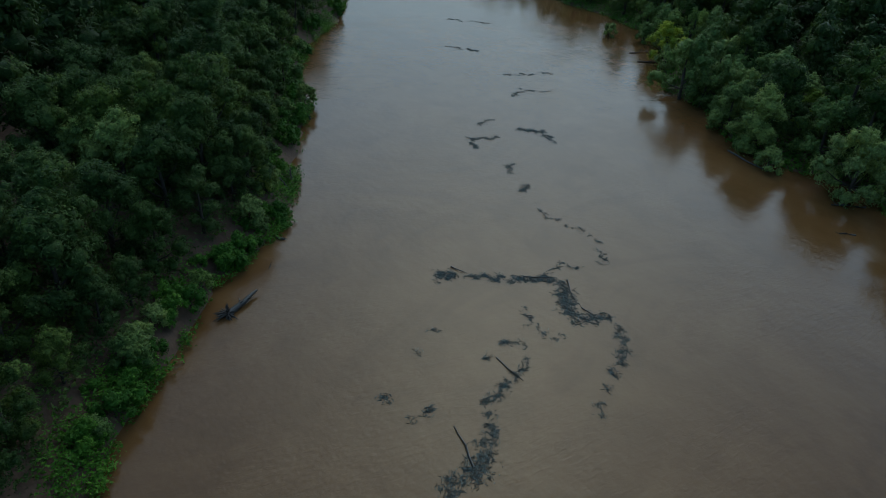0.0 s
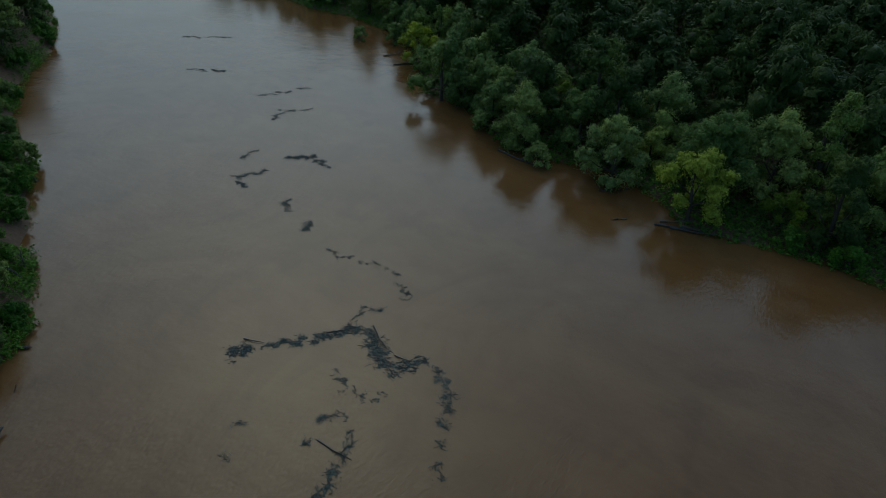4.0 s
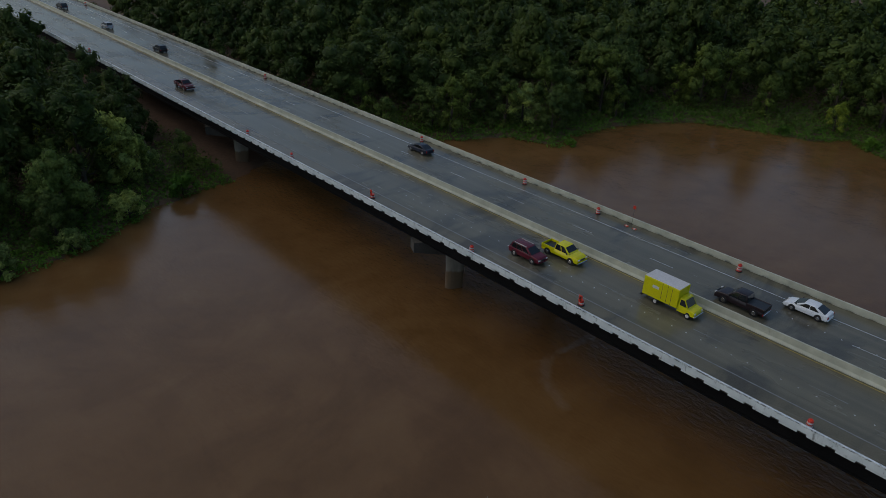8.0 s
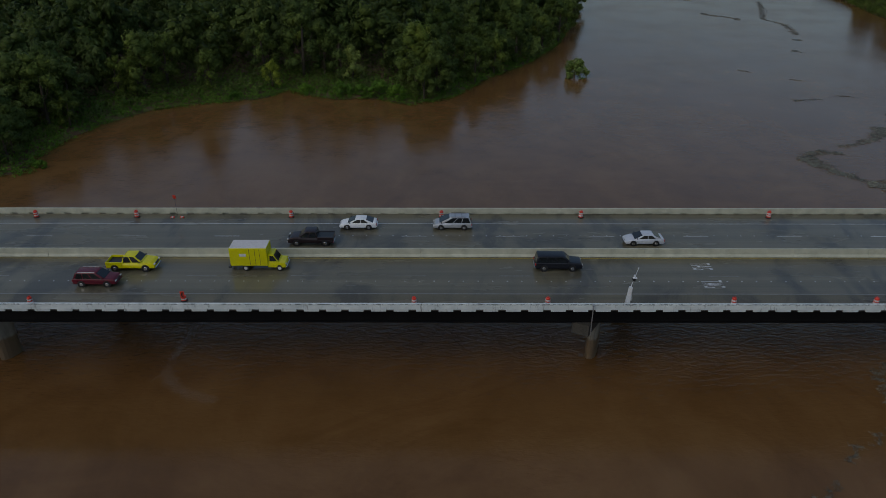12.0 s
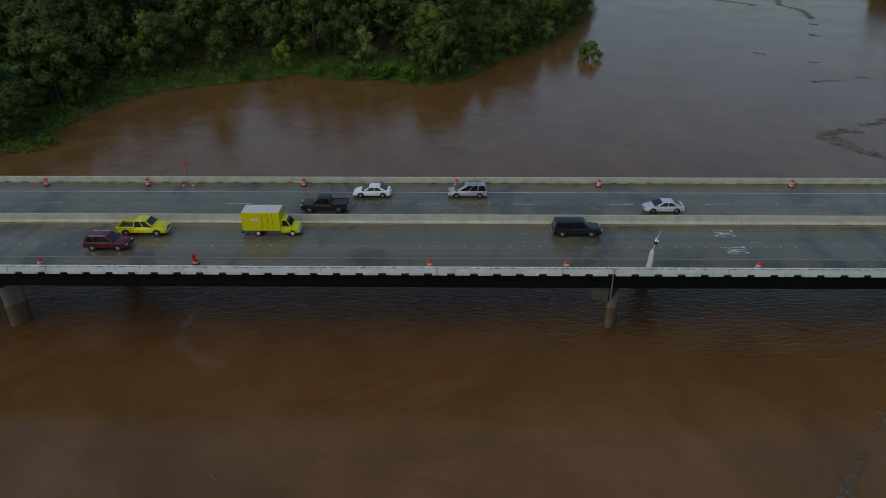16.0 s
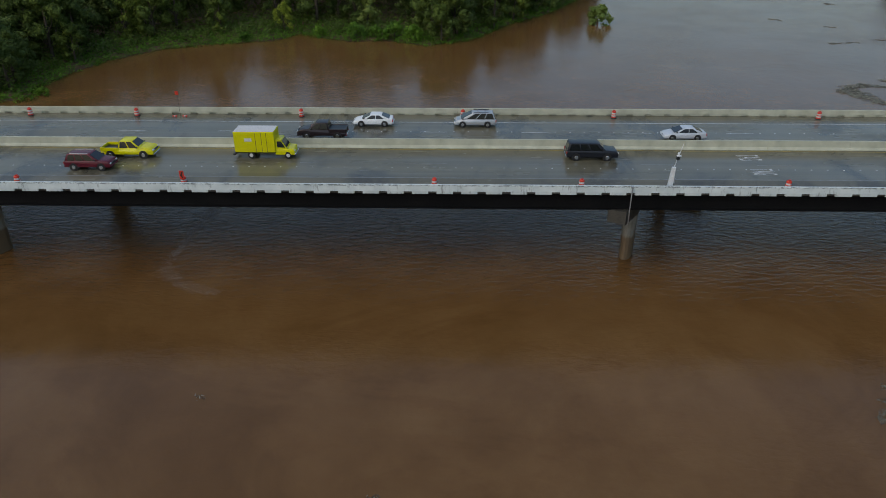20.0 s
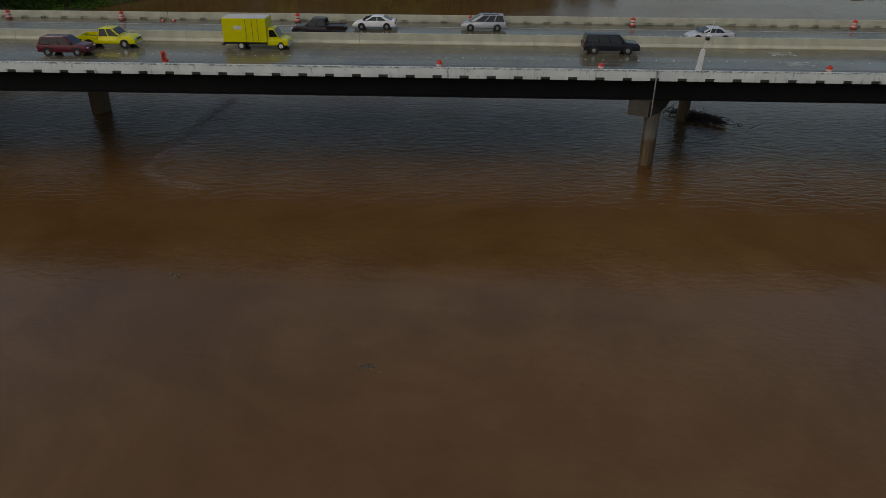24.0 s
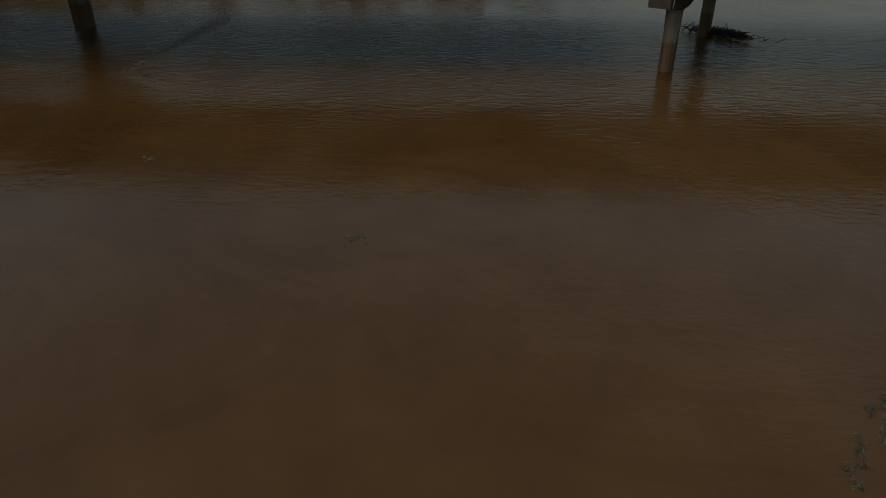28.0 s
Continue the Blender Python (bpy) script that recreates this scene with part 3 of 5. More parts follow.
def plant(kind, x, y, scale=1.0, turn=None, z=None, stretch=1.0, label=""):
    tr, fine, coarse, name = KINDS[kind]
    near = math.hypot(x + 15, y + 85) < 108
    if z is None:
        z = max(float(land_height([(x, y)])[0]), -0.3)
    m = pose(x, y, z, 0, 0, rng.random() * 360 if turn is None else turn)
    if (kind, near) not in protos:
        ob = thing(name, LABELS[kind], name, group="trees and shrubs along the river")
        child("trunk", tr, ob)
        child("crown", fine if near else coarse, ob)
        protos[kind, near] = ob
        ob.matrix_basis = m
    else:
        ob = copy_thing(protos[kind, near], m)
    ob.scale = (scale, scale, scale * stretch)
    if label:
        ob["label"] = label
    return ob


# marked trees
plant("bright", -99.5, -85.5, 1.2, 40)
plant("wood_c", -107, -86, 1.25)
plant("willow", -106, -100.5, 1.1)
plant("shrub", -108, -119, 1.7)
plant("shrub", -103.5, -113, 1.3)
plant("willow", -119, -143, 1.25)
plant("bright", -135, -57, 1.25, None, None, 1.6, "tall yellow-green tree above the dark woods")
plant("bright", -141, -38, 0.85, None, None, 1.5, "slim yellow-green tree among the dark woods")
plant("bright", -54, 117, 0.6, None, None, 1.3, "small slim yellow-green tree at the grassy bank")
plant("shrub", 32, 132, 2.1, None, -1.5, 0.95, "lone leafy bush standing in the flood water")

# woods: jittered rows on both banks, the nearest as trees of their own, the rest joined
cells = [(x, y) for x in np.arange(-290, 236, 7.4) for y in np.arange(-290, 372, 7.4)]
P = np.array(cells) + rng.uniform(-3.2, 3.2, (len(cells), 2))
dw, de, wet = from_line(P, WEST), from_line(P, EAST), in_river(P)
east = de < dw
d = np.minimum(dw, de)
north_shelf = (~east) & (P[:, 1] > 44) & (P[:, 0] > -87) & (P[:, 0] < -18)
need = np.where(east, 5.0, np.where(north_shelf, 11.0, 3.0))
ok = (~wet) & (d > need) & (np.abs(P[:, 1]) > np.where(P[:, 0] < 150, 15.6, 0))
seen = ((~east) & (d < 150)) | (east & (P[:, 1] < -60) & (P[:, 0] < 22) & (d < 95)) | (east & (P[:, 1] > 95) & (d < 28))
ok &= seen & (np.hypot(P[:, 0], P[:, 1] + 70) < np.where(P[:, 1] > 0, 400, 290)) & ~((P[:, 0] < -225) & (P[:, 1] > 60))
ok &= ~((P[:, 0] < -243) & (P[:, 1] > -53) & (P[:, 1] < -31))
ok &= ~(east & (d < 31) & (P[:, 1] > -215) & (P[:, 1] < -92))
P, d, east = P[ok], d[ok], east[ok]
order = np.argsort(d)
near_n = 215
for k in order[:near_n]:
    x, y = P[k]
    odds = [0.06, 0.16, 0.46, 0.26, 0.04, 0.02] if east[k] else [0.34, 0.30, 0.14, 0.10, 0.08, 0.04] if y < 20 else [0.06, 0.10, 0.45, 0.33, 0.03, 0.03]
    kind = rng.choice(["willow", "wood_c", "wood_a", "wood_b", "slim", "bright"], p=odds)
    plant(kind, x, y, rng.uniform(0.62, 1.38) * (0.82 if d[k] < 8 else 1.0) * (0.72 if abs(y) < 25 else 1.0))
far = order[near_n:]
protos_far = []
for s in range(5):
    h, r = 13 + s, 5.2 - 0.25 * s
    lb = lobes_of(h, r, 8, 40 + s, 0.25, 0.8, 1.2)
    protos_far.append((leaves(lb, 800, 0.42, 0.3, 60 + s, 1, 0.48), leaves(lb, 360, 0.55, 0.3, 80 + s, 1, 0.48), leaves(lb, 220, 0.70, 0.3, 90 + s, 0, 0.5)))
zs = land_height(P[far])
pieces = []
for i, k in enumerate(far):
    away = np.hypot(P[k, 0], P[k, 1] + 70)
    v, f = protos_far[rng.integers(5)][0 if away < 190 else 1 if away < 262 else 2]
    a, s, st = rng.random() * 6.283, rng.uniform(0.6, 1.35), rng.uniform(0.8, 1.3)
    s *= 0.72 if abs(P[k, 1]) < 25 else 1.0
    c, sn = math.cos(a), math.sin(a)
    w = np.stack([(v[:, 0] * c - v[:, 1] * sn) * s + P[k, 0], (v[:, 0] * sn + v[:, 1] * c) * s + P[k, 1], v[:, 2] * s * st + zs[i]], axis=1)
    pieces.append((w, f))
woods = new("woods", mesh_of("woods", *joined(pieces), LEAF_FAR, True))
tagged(woods, "dense dark green river woodland canopy", "woods", kind="stuff")

for x, y, k, sc in ((-142, -183, "shrub", 1.1), (-146, -175, "shrub", 1.3), (-12, 106, "willow", 0.7), (-8, 112, "willow", 0.85), (2, 124, "wood_c", 0.8), (10, 139, "willow", 0.9),
                    (22, 157, "shrub", 2.0), (8, 134, "willow", 0.8), (16, 147, "wood_c", 0.85), (26, 164, "willow", 0.9), (34, 182, "wood_c", 0.9), (40, 203, "willow", 0.9), (46, 226, "wood_c", 0.9), (51, 250, "willow", 1.0), (55, 280, "wood_a", 0.9), (-88, 57, "shrub_b", 0.8), (-34, 109.5, "shrub_b", 1.5), (-29, 110, "shrub_b", 1.2), (-24, 109, "shrub_b", 1.7), (-19, 106, "shrub_b", 1.6), (-44, 113, "shrub_b", 1.1), (-62, 107, "shrub_b", 0.9), (-101, -54, "shrub", 1.3), (-101.5, -63, "shrub_b", 1.4), (-102, -71, "shrub_b", 1.3), (-103, -44, "shrub", 1.2),
                    (-109, -33, "shrub", 1.4), (-113, -22, "shrub_b", 1.5), (-123, -139, "shrub", 1.6), (-112, -128, "shrub", 1.4)):
    plant({"willow": "wood_a", "wood_c": "wood_b"}.get(k, k) if y > 90 else k, x, y, sc)
# a closed row of trees above the eastern mud slope
for y0 in np.arange(-215, -92, 4.6):
    for away in (5.2, 10.5, 16.5, 22.5, 28.5):
        k = int(np.searchsorted(EAST[:, 1], y0)) - 1
        a, b = EAST[k], EAST[k + 1]
        dn = (b - a) / np.hypot(*(b - a))
        p = a + (b - a) * (y0 - a[1]) / (b[1] - a[1]) + np.array([dn[1], -dn[0]]) * (away + rng.uniform(-1.2, 1.6))
        plant(rng.choice(["wood_a", "wood_b", "wood_c"], p=[0.62, 0.30, 0.08]), p[0], p[1], rng.uniform(0.62, 1.0) * (0.72 if away < 6 else 1.0))
# willows that lean out from the western bank over the flood
for i in range(5, 14):
    a, b = WEST[i], WEST[i + 1]
    for u in np.arange(0.15, 1.0, 8.5 / max(8.5, np.hypot(*(b - a)))):
        if rng.random() < (0.35 if i < 9 else 0.7):
            p = a + (b - a) * min(1, u + rng.uniform(-0.1, 0.1)) + rng.uniform(-1.2, 1.4, 2) + np.array([-0.6, 0])
            plant(rng.choice(["willow", "willow", "wood_c", "bright"], p=[0.35, 0.3, 0.25, 0.1]), p[0], p[1], rng.uniform(0.5, 1.0), None, -0.2)
for i in range(90):
    k = 2 + rng.random() * 13.5
    a, b = EAST[int(k)], EAST[int(k) + 1]
    p = a + (b - a) * (k % 1) + np.array([0.83, -0.56]) * rng.uniform(0.2, 3.4)
    plant("shrub_b" if rng.random() < 0.8 else "shrub", p[0], p[1], rng.uniform(0.45, 1.15))


# ---- grass and herbs on the banks ----
def herbs(line, other, start, reach, density, tall, size, seed, keep):
    """Tufts of leaves between two distances from a bank, in patches."""
    r = np.random.default_rng(seed)
    lo, hi = line[(np.abs(line[:, 0]) < 300) & (np.abs(line[:, 1]) < 340)].min(0) - reach, line[(np.abs(line[:, 0]) < 300) & (np.abs(line[:, 1]) < 340)].max(0) + reach
    base = lo + (hi - lo) * r.random((int(density * (hi - lo).prod()), 2))
    away = from_line(base, line)
    base = base[(away > start) & (away < start + (reach - start) * np.sqrt(r.random(len(base))))]
    base = base[(~in_river(base) | (from_line(base, line) < 0.9)) & (from_line(base, other) > from_line(base, line))]
    n = len(base)
    patch = wobble(base, 0.33) + 0.6 * wobble(base, 0.9) + 0.4 * r.normal(size=n)
    z = land_height(base)
    z = np.maximum(z, -0.02)
    ok = (patch > keep) & (np.abs(base[:, 1]) > 12)
    base, z = base[ok], z[ok]
    per = 6
    n = len(base) * per
    c = np.repeat(np.column_stack([base, z]), per, axis=0)
    hgt = tall * r.random(n) ** 0.8
    c[:, :2] += r.normal(size=(n, 2)) * 0.28
    c[:, 2] += hgt
    nn = r.normal(size=(n, 3)) * 0.5 + np.array([0, 0, 0.9])
    nn /= np.linalg.norm(nn, axis=1)[:, None]
    a = r.normal(size=(n, 3))
    a -= (a * nn).sum(1)[:, None] * nn
    a /= np.linalg.norm(a, axis=1)[:, None]
    b = np.cross(nn, a)
    s = size * (0.5 + r.random(n))[:, None]
    v = np.stack([c + a * s, c - a * s * 0.6 + b * s * 0.5, c - a * s * 0.6 - b * s * 0.5], axis=1).reshape(-1, 3)
    return v, np.arange(n * 3).reshape(-1, 3)


tagged(new("bank_grass", mesh_of("bank_grass", *herbs(WEST, EAST, -0.5, 24, 2.6, 0.7, 0.28, 3, -1.7), LEAF_HERB)), "fresh green grass and herbs along the flooded bank", "grass", kind="stuff")
tagged(new("bank_herbs", mesh_of("bank_herbs", *herbs(EAST[2:19], WEST, -0.6, 5.0, 12, 1.0, 0.21, 4, 0.15), LEAF_HERB)), "bright green broad-leaved herbs on the mud bank", "herbs", kind="stuff")
# a mown clearing behind the western woods
rg = np.random.default_rng(91)
meadow_at = np.column_stack([rg.uniform(-310, -246, 9000), rg.uniform(-52, -32, 9000)])
meadow_z = land_height(meadow_at)
tuft = rg.normal(size=(9000, 3, 3)) * np.array([0.45, 0.45, 0.12]) + np.column_stack([meadow_at, meadow_z + 0.25])[:, None, :]
tagged(new("meadow_grass", mesh_of("meadow_grass", tuft.reshape(-1, 3), np.arange(27000).reshape(-1, 3), LEAF_HERB)), "bright green grass of a clearing behind the woods", "grass", kind="stuff")
tagged(new("bank_scrub", mesh_of("bank_scrub", *herbs(EAST[20:25], WEST, -0.5, 16, 2.2, 2.0, 0.5, 7, -1.6), LEAF_WOOD)), "low green scrub along the far river bank", "scrub", kind="stuff")
low = joined([herbs(WEST, EAST, 3, 60, 0.8, 2.2, 0.36, 5, -1.8), herbs(EAST[2:19], WEST, 3.6, 30, 3.2, 1.8, 0.24, 6, -0.7)])
tagged(new("undergrowth", mesh_of("undergrowth", *low, LEAF_WOOD)), "dark low undergrowth beneath the woodland trees", "undergrowth", kind="stuff")


# ---- things on the bridge ----
def plain(name, colour, rough=0.5, metal=0.0, wear=0.25, scale=4.0):
    return speckled(name, tuple((1 - wear) * v for v in colour), colour, scale, rough, metal, relief=0.05)


ORANGE, SHEET_WHITE = plain("orange_plastic", (0.68, 0.040, 0.018), 0.45), plain("white_sheeting", (0.62, 0.60, 0.58), 0.4)
RUBBER, BLACK = plain("black_rubber", (0.014, 0.014, 0.014), 0.8), plain("black_trim", (0.012, 0.012, 0.013), 0.45)
CHROME, GLASS_DARK = plain("worn_chrome", (0.55, 0.55, 0.55), 0.25, 1.0), plain("tinted_glass", (0.010, 0.012, 0.014), 0.06, 0, 0.05)
LAMP_RED, LAMP_CLEAR = plain("red_lens", (0.35, 0.01, 0.01), 0.2), plain("clear_lens", (0.6, 0.6, 0.58), 0.15)
GALV = plain("galvanised_steel", (0.42, 0.44, 0.46), 0.45, 0.6)


def ring(bm, r0, r1, z0, z1, n=14):
    bmesh.ops.create_cone(bm, cap_ends=True, segments=n, radius1=r0, radius2=r1, depth=z1 - z0, matrix=Matrix.Translation((0, 0, (z0 + z1) / 2)))


def traffic_drum():
    t = thing("traffic_drum", "orange and white striped plastic traffic drum on the shoulder", "traffic drum", group="traffic drums on the bridge")
    bm = bmesh.new()
    ring(bm, 0.42, 0.36, 0, 0.10)
    part("base", bm, RUBBER, t, "black rubber ballast ring")
    bm = bmesh.new()
    ring(bm, 0.31, 0.30, 0.08, 0.26)
    ring(bm, 0.285, 0.28, 0.44, 0.56)
    ring(bm, 0.262, 0.255, 0.74, 0.88)
    ring(bm, 0.255, 0.20, 0.88, 0.96)
    box(bm, (-0.14, -0.03, 0.94), (0.14, 0.03, 1.06), 0.015)
    part("body", bm, ORANGE, t)
    for z0, z1, r in ((0.26, 0.44, 0.296), (0.56, 0.74, 0.276)):
        bm = bmesh.new()
        ring(bm, r, r - 0.006, z0, z1)
        part("white_band", bm, SHEET_WHITE, t, "white reflective band")
    return t


def chevron_drum():
    t = thing("chevron_drum", "orange drum with a tall chevron panel pointing aside", "traffic drum", group="traffic drums on the bridge")
    bm = bmesh.new()
    ring(bm, 0.42, 0.36, 0, 0.10)
    part("base", bm, RUBBER, t, "black rubber ballast ring")
    bm = bmesh.new()
    ring(bm, 0.31, 0.28, 0.08, 0.22)
    ring(bm, 0.27, 0.26, 0.36, 0.60)
    part("body", bm, ORANGE, t)
    bm = bmesh.new()
    ring(bm, 0.285, 0.278, 0.22, 0.36)
    part("white_band", bm, SHEET_WHITE, t, "white reflective band")
    bm = bmesh.new()
    box(bm, (-0.23, -0.30, 0.45), (0.23, -0.25, 1.35), 0.02)
    panel = part("panel", bm, ORANGE, t, "bright orange upright panel")
    for s in (-1, 1):
        bm = bmesh.new()
        a = [bm.verts.new((x, -0.306, 0.9 + s * z)) for x, z in ((-0.15, 0.0), (0.01, 0.0), (0.16, 0.32), (0.01, 0.32))]
        f = bm.faces.new(a)
        r = bmesh.ops.extrude_face_region(bm, geom=[f])
        bmesh.ops.translate(bm, vec=(0, 0.005, 0), verts=[v for v in r["geom"] if isinstance(v, bmesh.types.BMVert)])
        part("chevron", bm, BLACK, panel, "black chevron stroke")
    return t


drum, chev = traffic_drum(), chevron_drum()
drum.matrix_basis = pose(-9.9, -11.25, deck_at(-11.25))
for x, y in ((4.7, -11.25), (25.0, -11.25), (40.5, -11.25), (-51.9, -11.25), (-93.5, -11.25), (-107.8, -11.25), (-185.8, -11), (-87, 11.2), (-62.6, 10.95), (-48.8, 11.0),
             (-27.6, 11.0), (-7.0, 11.0), (12.1, 11.0), (37.8, 11.0), (62, 11.0), (58, -11.25), (-140, 11), (-253, 11.0)):
    copy_thing(drum, pose(x, y, deck_at(y), 0, 0, (x * 37) % 60))
chev.matrix_basis = pose(-35.3, -10.55, deck_at(-10.55))
copy_thing(chev, pose(-72.8, -10.7, deck_at(-10.7)))

flag = thing("flag_stand", "thin post with a small red flag on low striped feet", "flag stand", pose(-43.2, 11.0, DECK))
bm = bmesh.new()
ring(bm, 0.025, 0.02, 0.05, 2.95, 8)
part("post", bm, BLACK, flag)
bm = bmesh.new()
box(bm, (-0.22, -0.02, 2.75), (0.20, 0.02, 3.25), 0.015)
part("flag", bm, ORANGE, flag, "red square flag")
for s in (-1, 1):
    bm = bmesh.new()
    box(bm, (s * 0.65 - 0.28, -0.35, 0), (s * 0.65 + 0.28, -0.1, 0.16), 0.03)
    f = part("foot", bm, ORANGE, flag, "orange low foot")
    bm = bmesh.new()
    box(bm, (s * 0.65 - 0.09, -0.36, 0.02), (s * 0.65 + 0.09, -0.09, 0.17), 0.01)
    part("white_band", bm, SHEET_WHITE, f)

# gauge station on the side rail
st = thing("river_gauge_station", "white gauge cabinet with a slim leaning mast on the side rail", "gauge station", pose(13.35, -11.35, deck_at(-11.35)))
WHITE = plain("white_enamel", (0.70, 0.73, 0.74), 0.4)
bm = bmesh.new()
box(bm, (-0.35, -0.30, 0.0), (0.35, 0.30, 0.12), 0.02)
part("base_plate", bm, GALV, st)
bm = bmesh.new()
vs = box(bm, (-0.24, -0.22, 0.12), (0.24, 0.22, 2.35), 0.0)
for v in vs:
    if v.co.z > 1:
        v.co.x = v.co.x * 0.72 + 0.16
        v.co.y *= 0.8
bmesh.ops.bevel(bm, geom=bm.edges[:], offset=0.03, segments=2, affect="EDGES")
part("cabinet", bm, WHITE, st, "white tapered cabinet")
bm = bmesh.new()
box(bm, (0.22, -0.16, 0.7), (0.42, 0.12, 1.25), 0.02)
part("side_box", bm, GALV, st)
v_, f_ = tube([(0.12, 0, 2.2), (0.40, 0, 3.4), (0.72, 0, 4.75)], [0.05, 0.045, 0.03], 8)
child("mast", mesh_of("mast", v_, f_, WHITE, True), st)
bm = bmesh.new()
box(bm, (0.22, -0.2, 3.15), (0.52, 0.2, 3.42), 0.04)
part("sensor_box", bm, BLACK, st, "black sensor box")
bm = bmesh.new()
box(bm, (0.2, -0.28, 3.5), (0.64, 0.02, 3.62), 0.03)
box(bm, (0.3, -0.1, 3.62), (0.5, 0.1, 3.85), 0.04)
part("sensor_head", bm, WHITE, st)

pipe = thing("drain_pipe", "grey steel drain pipe down the bridge's side", "drain pipe", pose(9.5, -12.3, 0))
v_, f_ = tube([(0, 0.05, 10.9), (0, 0, 10.7), (0, 0, 7.2), (0.1, 0.5, 6.7)], [0.06] * 4, 8)
child("pipe", mesh_of("pipe", v_, f_, GALV, True), pipe)
bm = bmesh.new()
box(bm, (-0.12, -0.1, 10.85), (0.12, 0.2, 11.05), 0.03)
part("inlet", bm, GALV, pipe)

# worn writing across the lanes, read along the driving direction
def letter(ch, parent, across):
    cu = bpy.data.curves.new("letter", "FONT")
    cu.body, cu.align_x, cu.extrude = ch, "CENTER", 0.001
    cu.materials.append(PAINT_WHITE)
    ob = child("letter", cu, parent, "worn white letter " + ch)
    ob.matrix_basis = Matrix.Translation((0, across, 0.003)) @ Matrix.Rotation(radians(-90), 4, "Z") @ Matrix.Diagonal((0.82, 3.5, 1, 1))


for gx_, gy_ in ((23.0, -2.85), (23.0, -7.02)):
    w = thing("painted_lettering", "worn white lane lettering reading TAG on asphalt", "road marking", pose(gx_, gy_, DECK), "lettering on the lanes")
    for ch, across in (("T", 0.6), ("A", 0.0), ("G", -0.6)):
        letter(ch, w, across)


# ---- vehicles ----
def paint(name, colour, flake=0.0):
    m = plain(name, colour, 0.25, flake, 0.12, 1.5)
    m.node_tree.nodes["Principled BSDF"].inputs["Coat Weight"].default_value = 0.1
    m.node_tree.nodes["Principled BSDF"].inputs["Specular IOR Level"].default_value = 0.28
    return m


def slab(bm, prof, half, top_half=None, bevel=0.05):
    """A side outline (x, z) given width; above the lowest fifth it narrows towards top_half."""
    zs = [z for _, z in prof]
    z0, z1 = min(zs), max(zs)
    rows = []
    for s in (-1, 1):
        rows.append([bm.verts.new((x, s * (half if top_half is None else half + (top_half - half) * (z - z0) / (z1 - z0)), z)) for x, z in prof])
    a, b = rows
    n = len(prof)
    bm.faces.new(a)
    bm.faces.new(b[::-1])
    for i in range(n):
        bm.faces.new((a[i], b[i], b[(i + 1) % n], a[(i + 1) % n]))
    if bevel:
        bmesh.ops.bevel(bm, geom=bm.edges[:], offset=bevel, segments=3, affect="EDGES", profile=0.55)
        for f in bm.faces:
            f.smooth = True


def pane(parent, pts, out, name="side_window", label=""):
    """A thin pane through four or more corners, pushed out along a direction."""
    bm = bmesh.new()
    o = Vector(out)
    f = bm.faces.new([bm.verts.new(Vector(p) + o * 0.012) for p in pts])
    r = bmesh.ops.extrude_face_region(bm, geom=[f])
    bmesh.ops.translate(bm, vec=-o * 0.03, verts=[v for v in r["geom"] if isinstance(v, bmesh.types.BMVert)])
    return part(name, bm, GLASS_DARK, parent, label)


def wheel(t, x, y, r=0.36, rim=CHROME):
    s = 1 if y > 0 else -1
    bm = bmesh.new()
    bmesh.ops.create_cone(bm, cap_ends=True, segments=20, radius1=r, radius2=r, depth=0.24, matrix=Matrix.Rotation(radians(90), 4, "X"))
    bmesh.ops.bevel(bm, geom=[e for e in bm.edges if len(e.link_faces) == 2 and any(len(f.verts) > 4 for f in e.link_faces)], offset=0.05, segments=2, affect="EDGES")
    tyre = part("wheel", bm, RUBBER, t, m=pose(x, y, r))
    bm = bmesh.new()
    bmesh.ops.create_cone(bm, cap_ends=True, segments=16, radius1=r * 0.62, radius2=r * 0.5, depth=0.05, matrix=Matrix.Translation((0, s * 0.115, 0)) @ Matrix.Rotation(radians(-90 * s), 4, "X"))
    part("rim", bm, rim, tyre, "bright wheel rim")


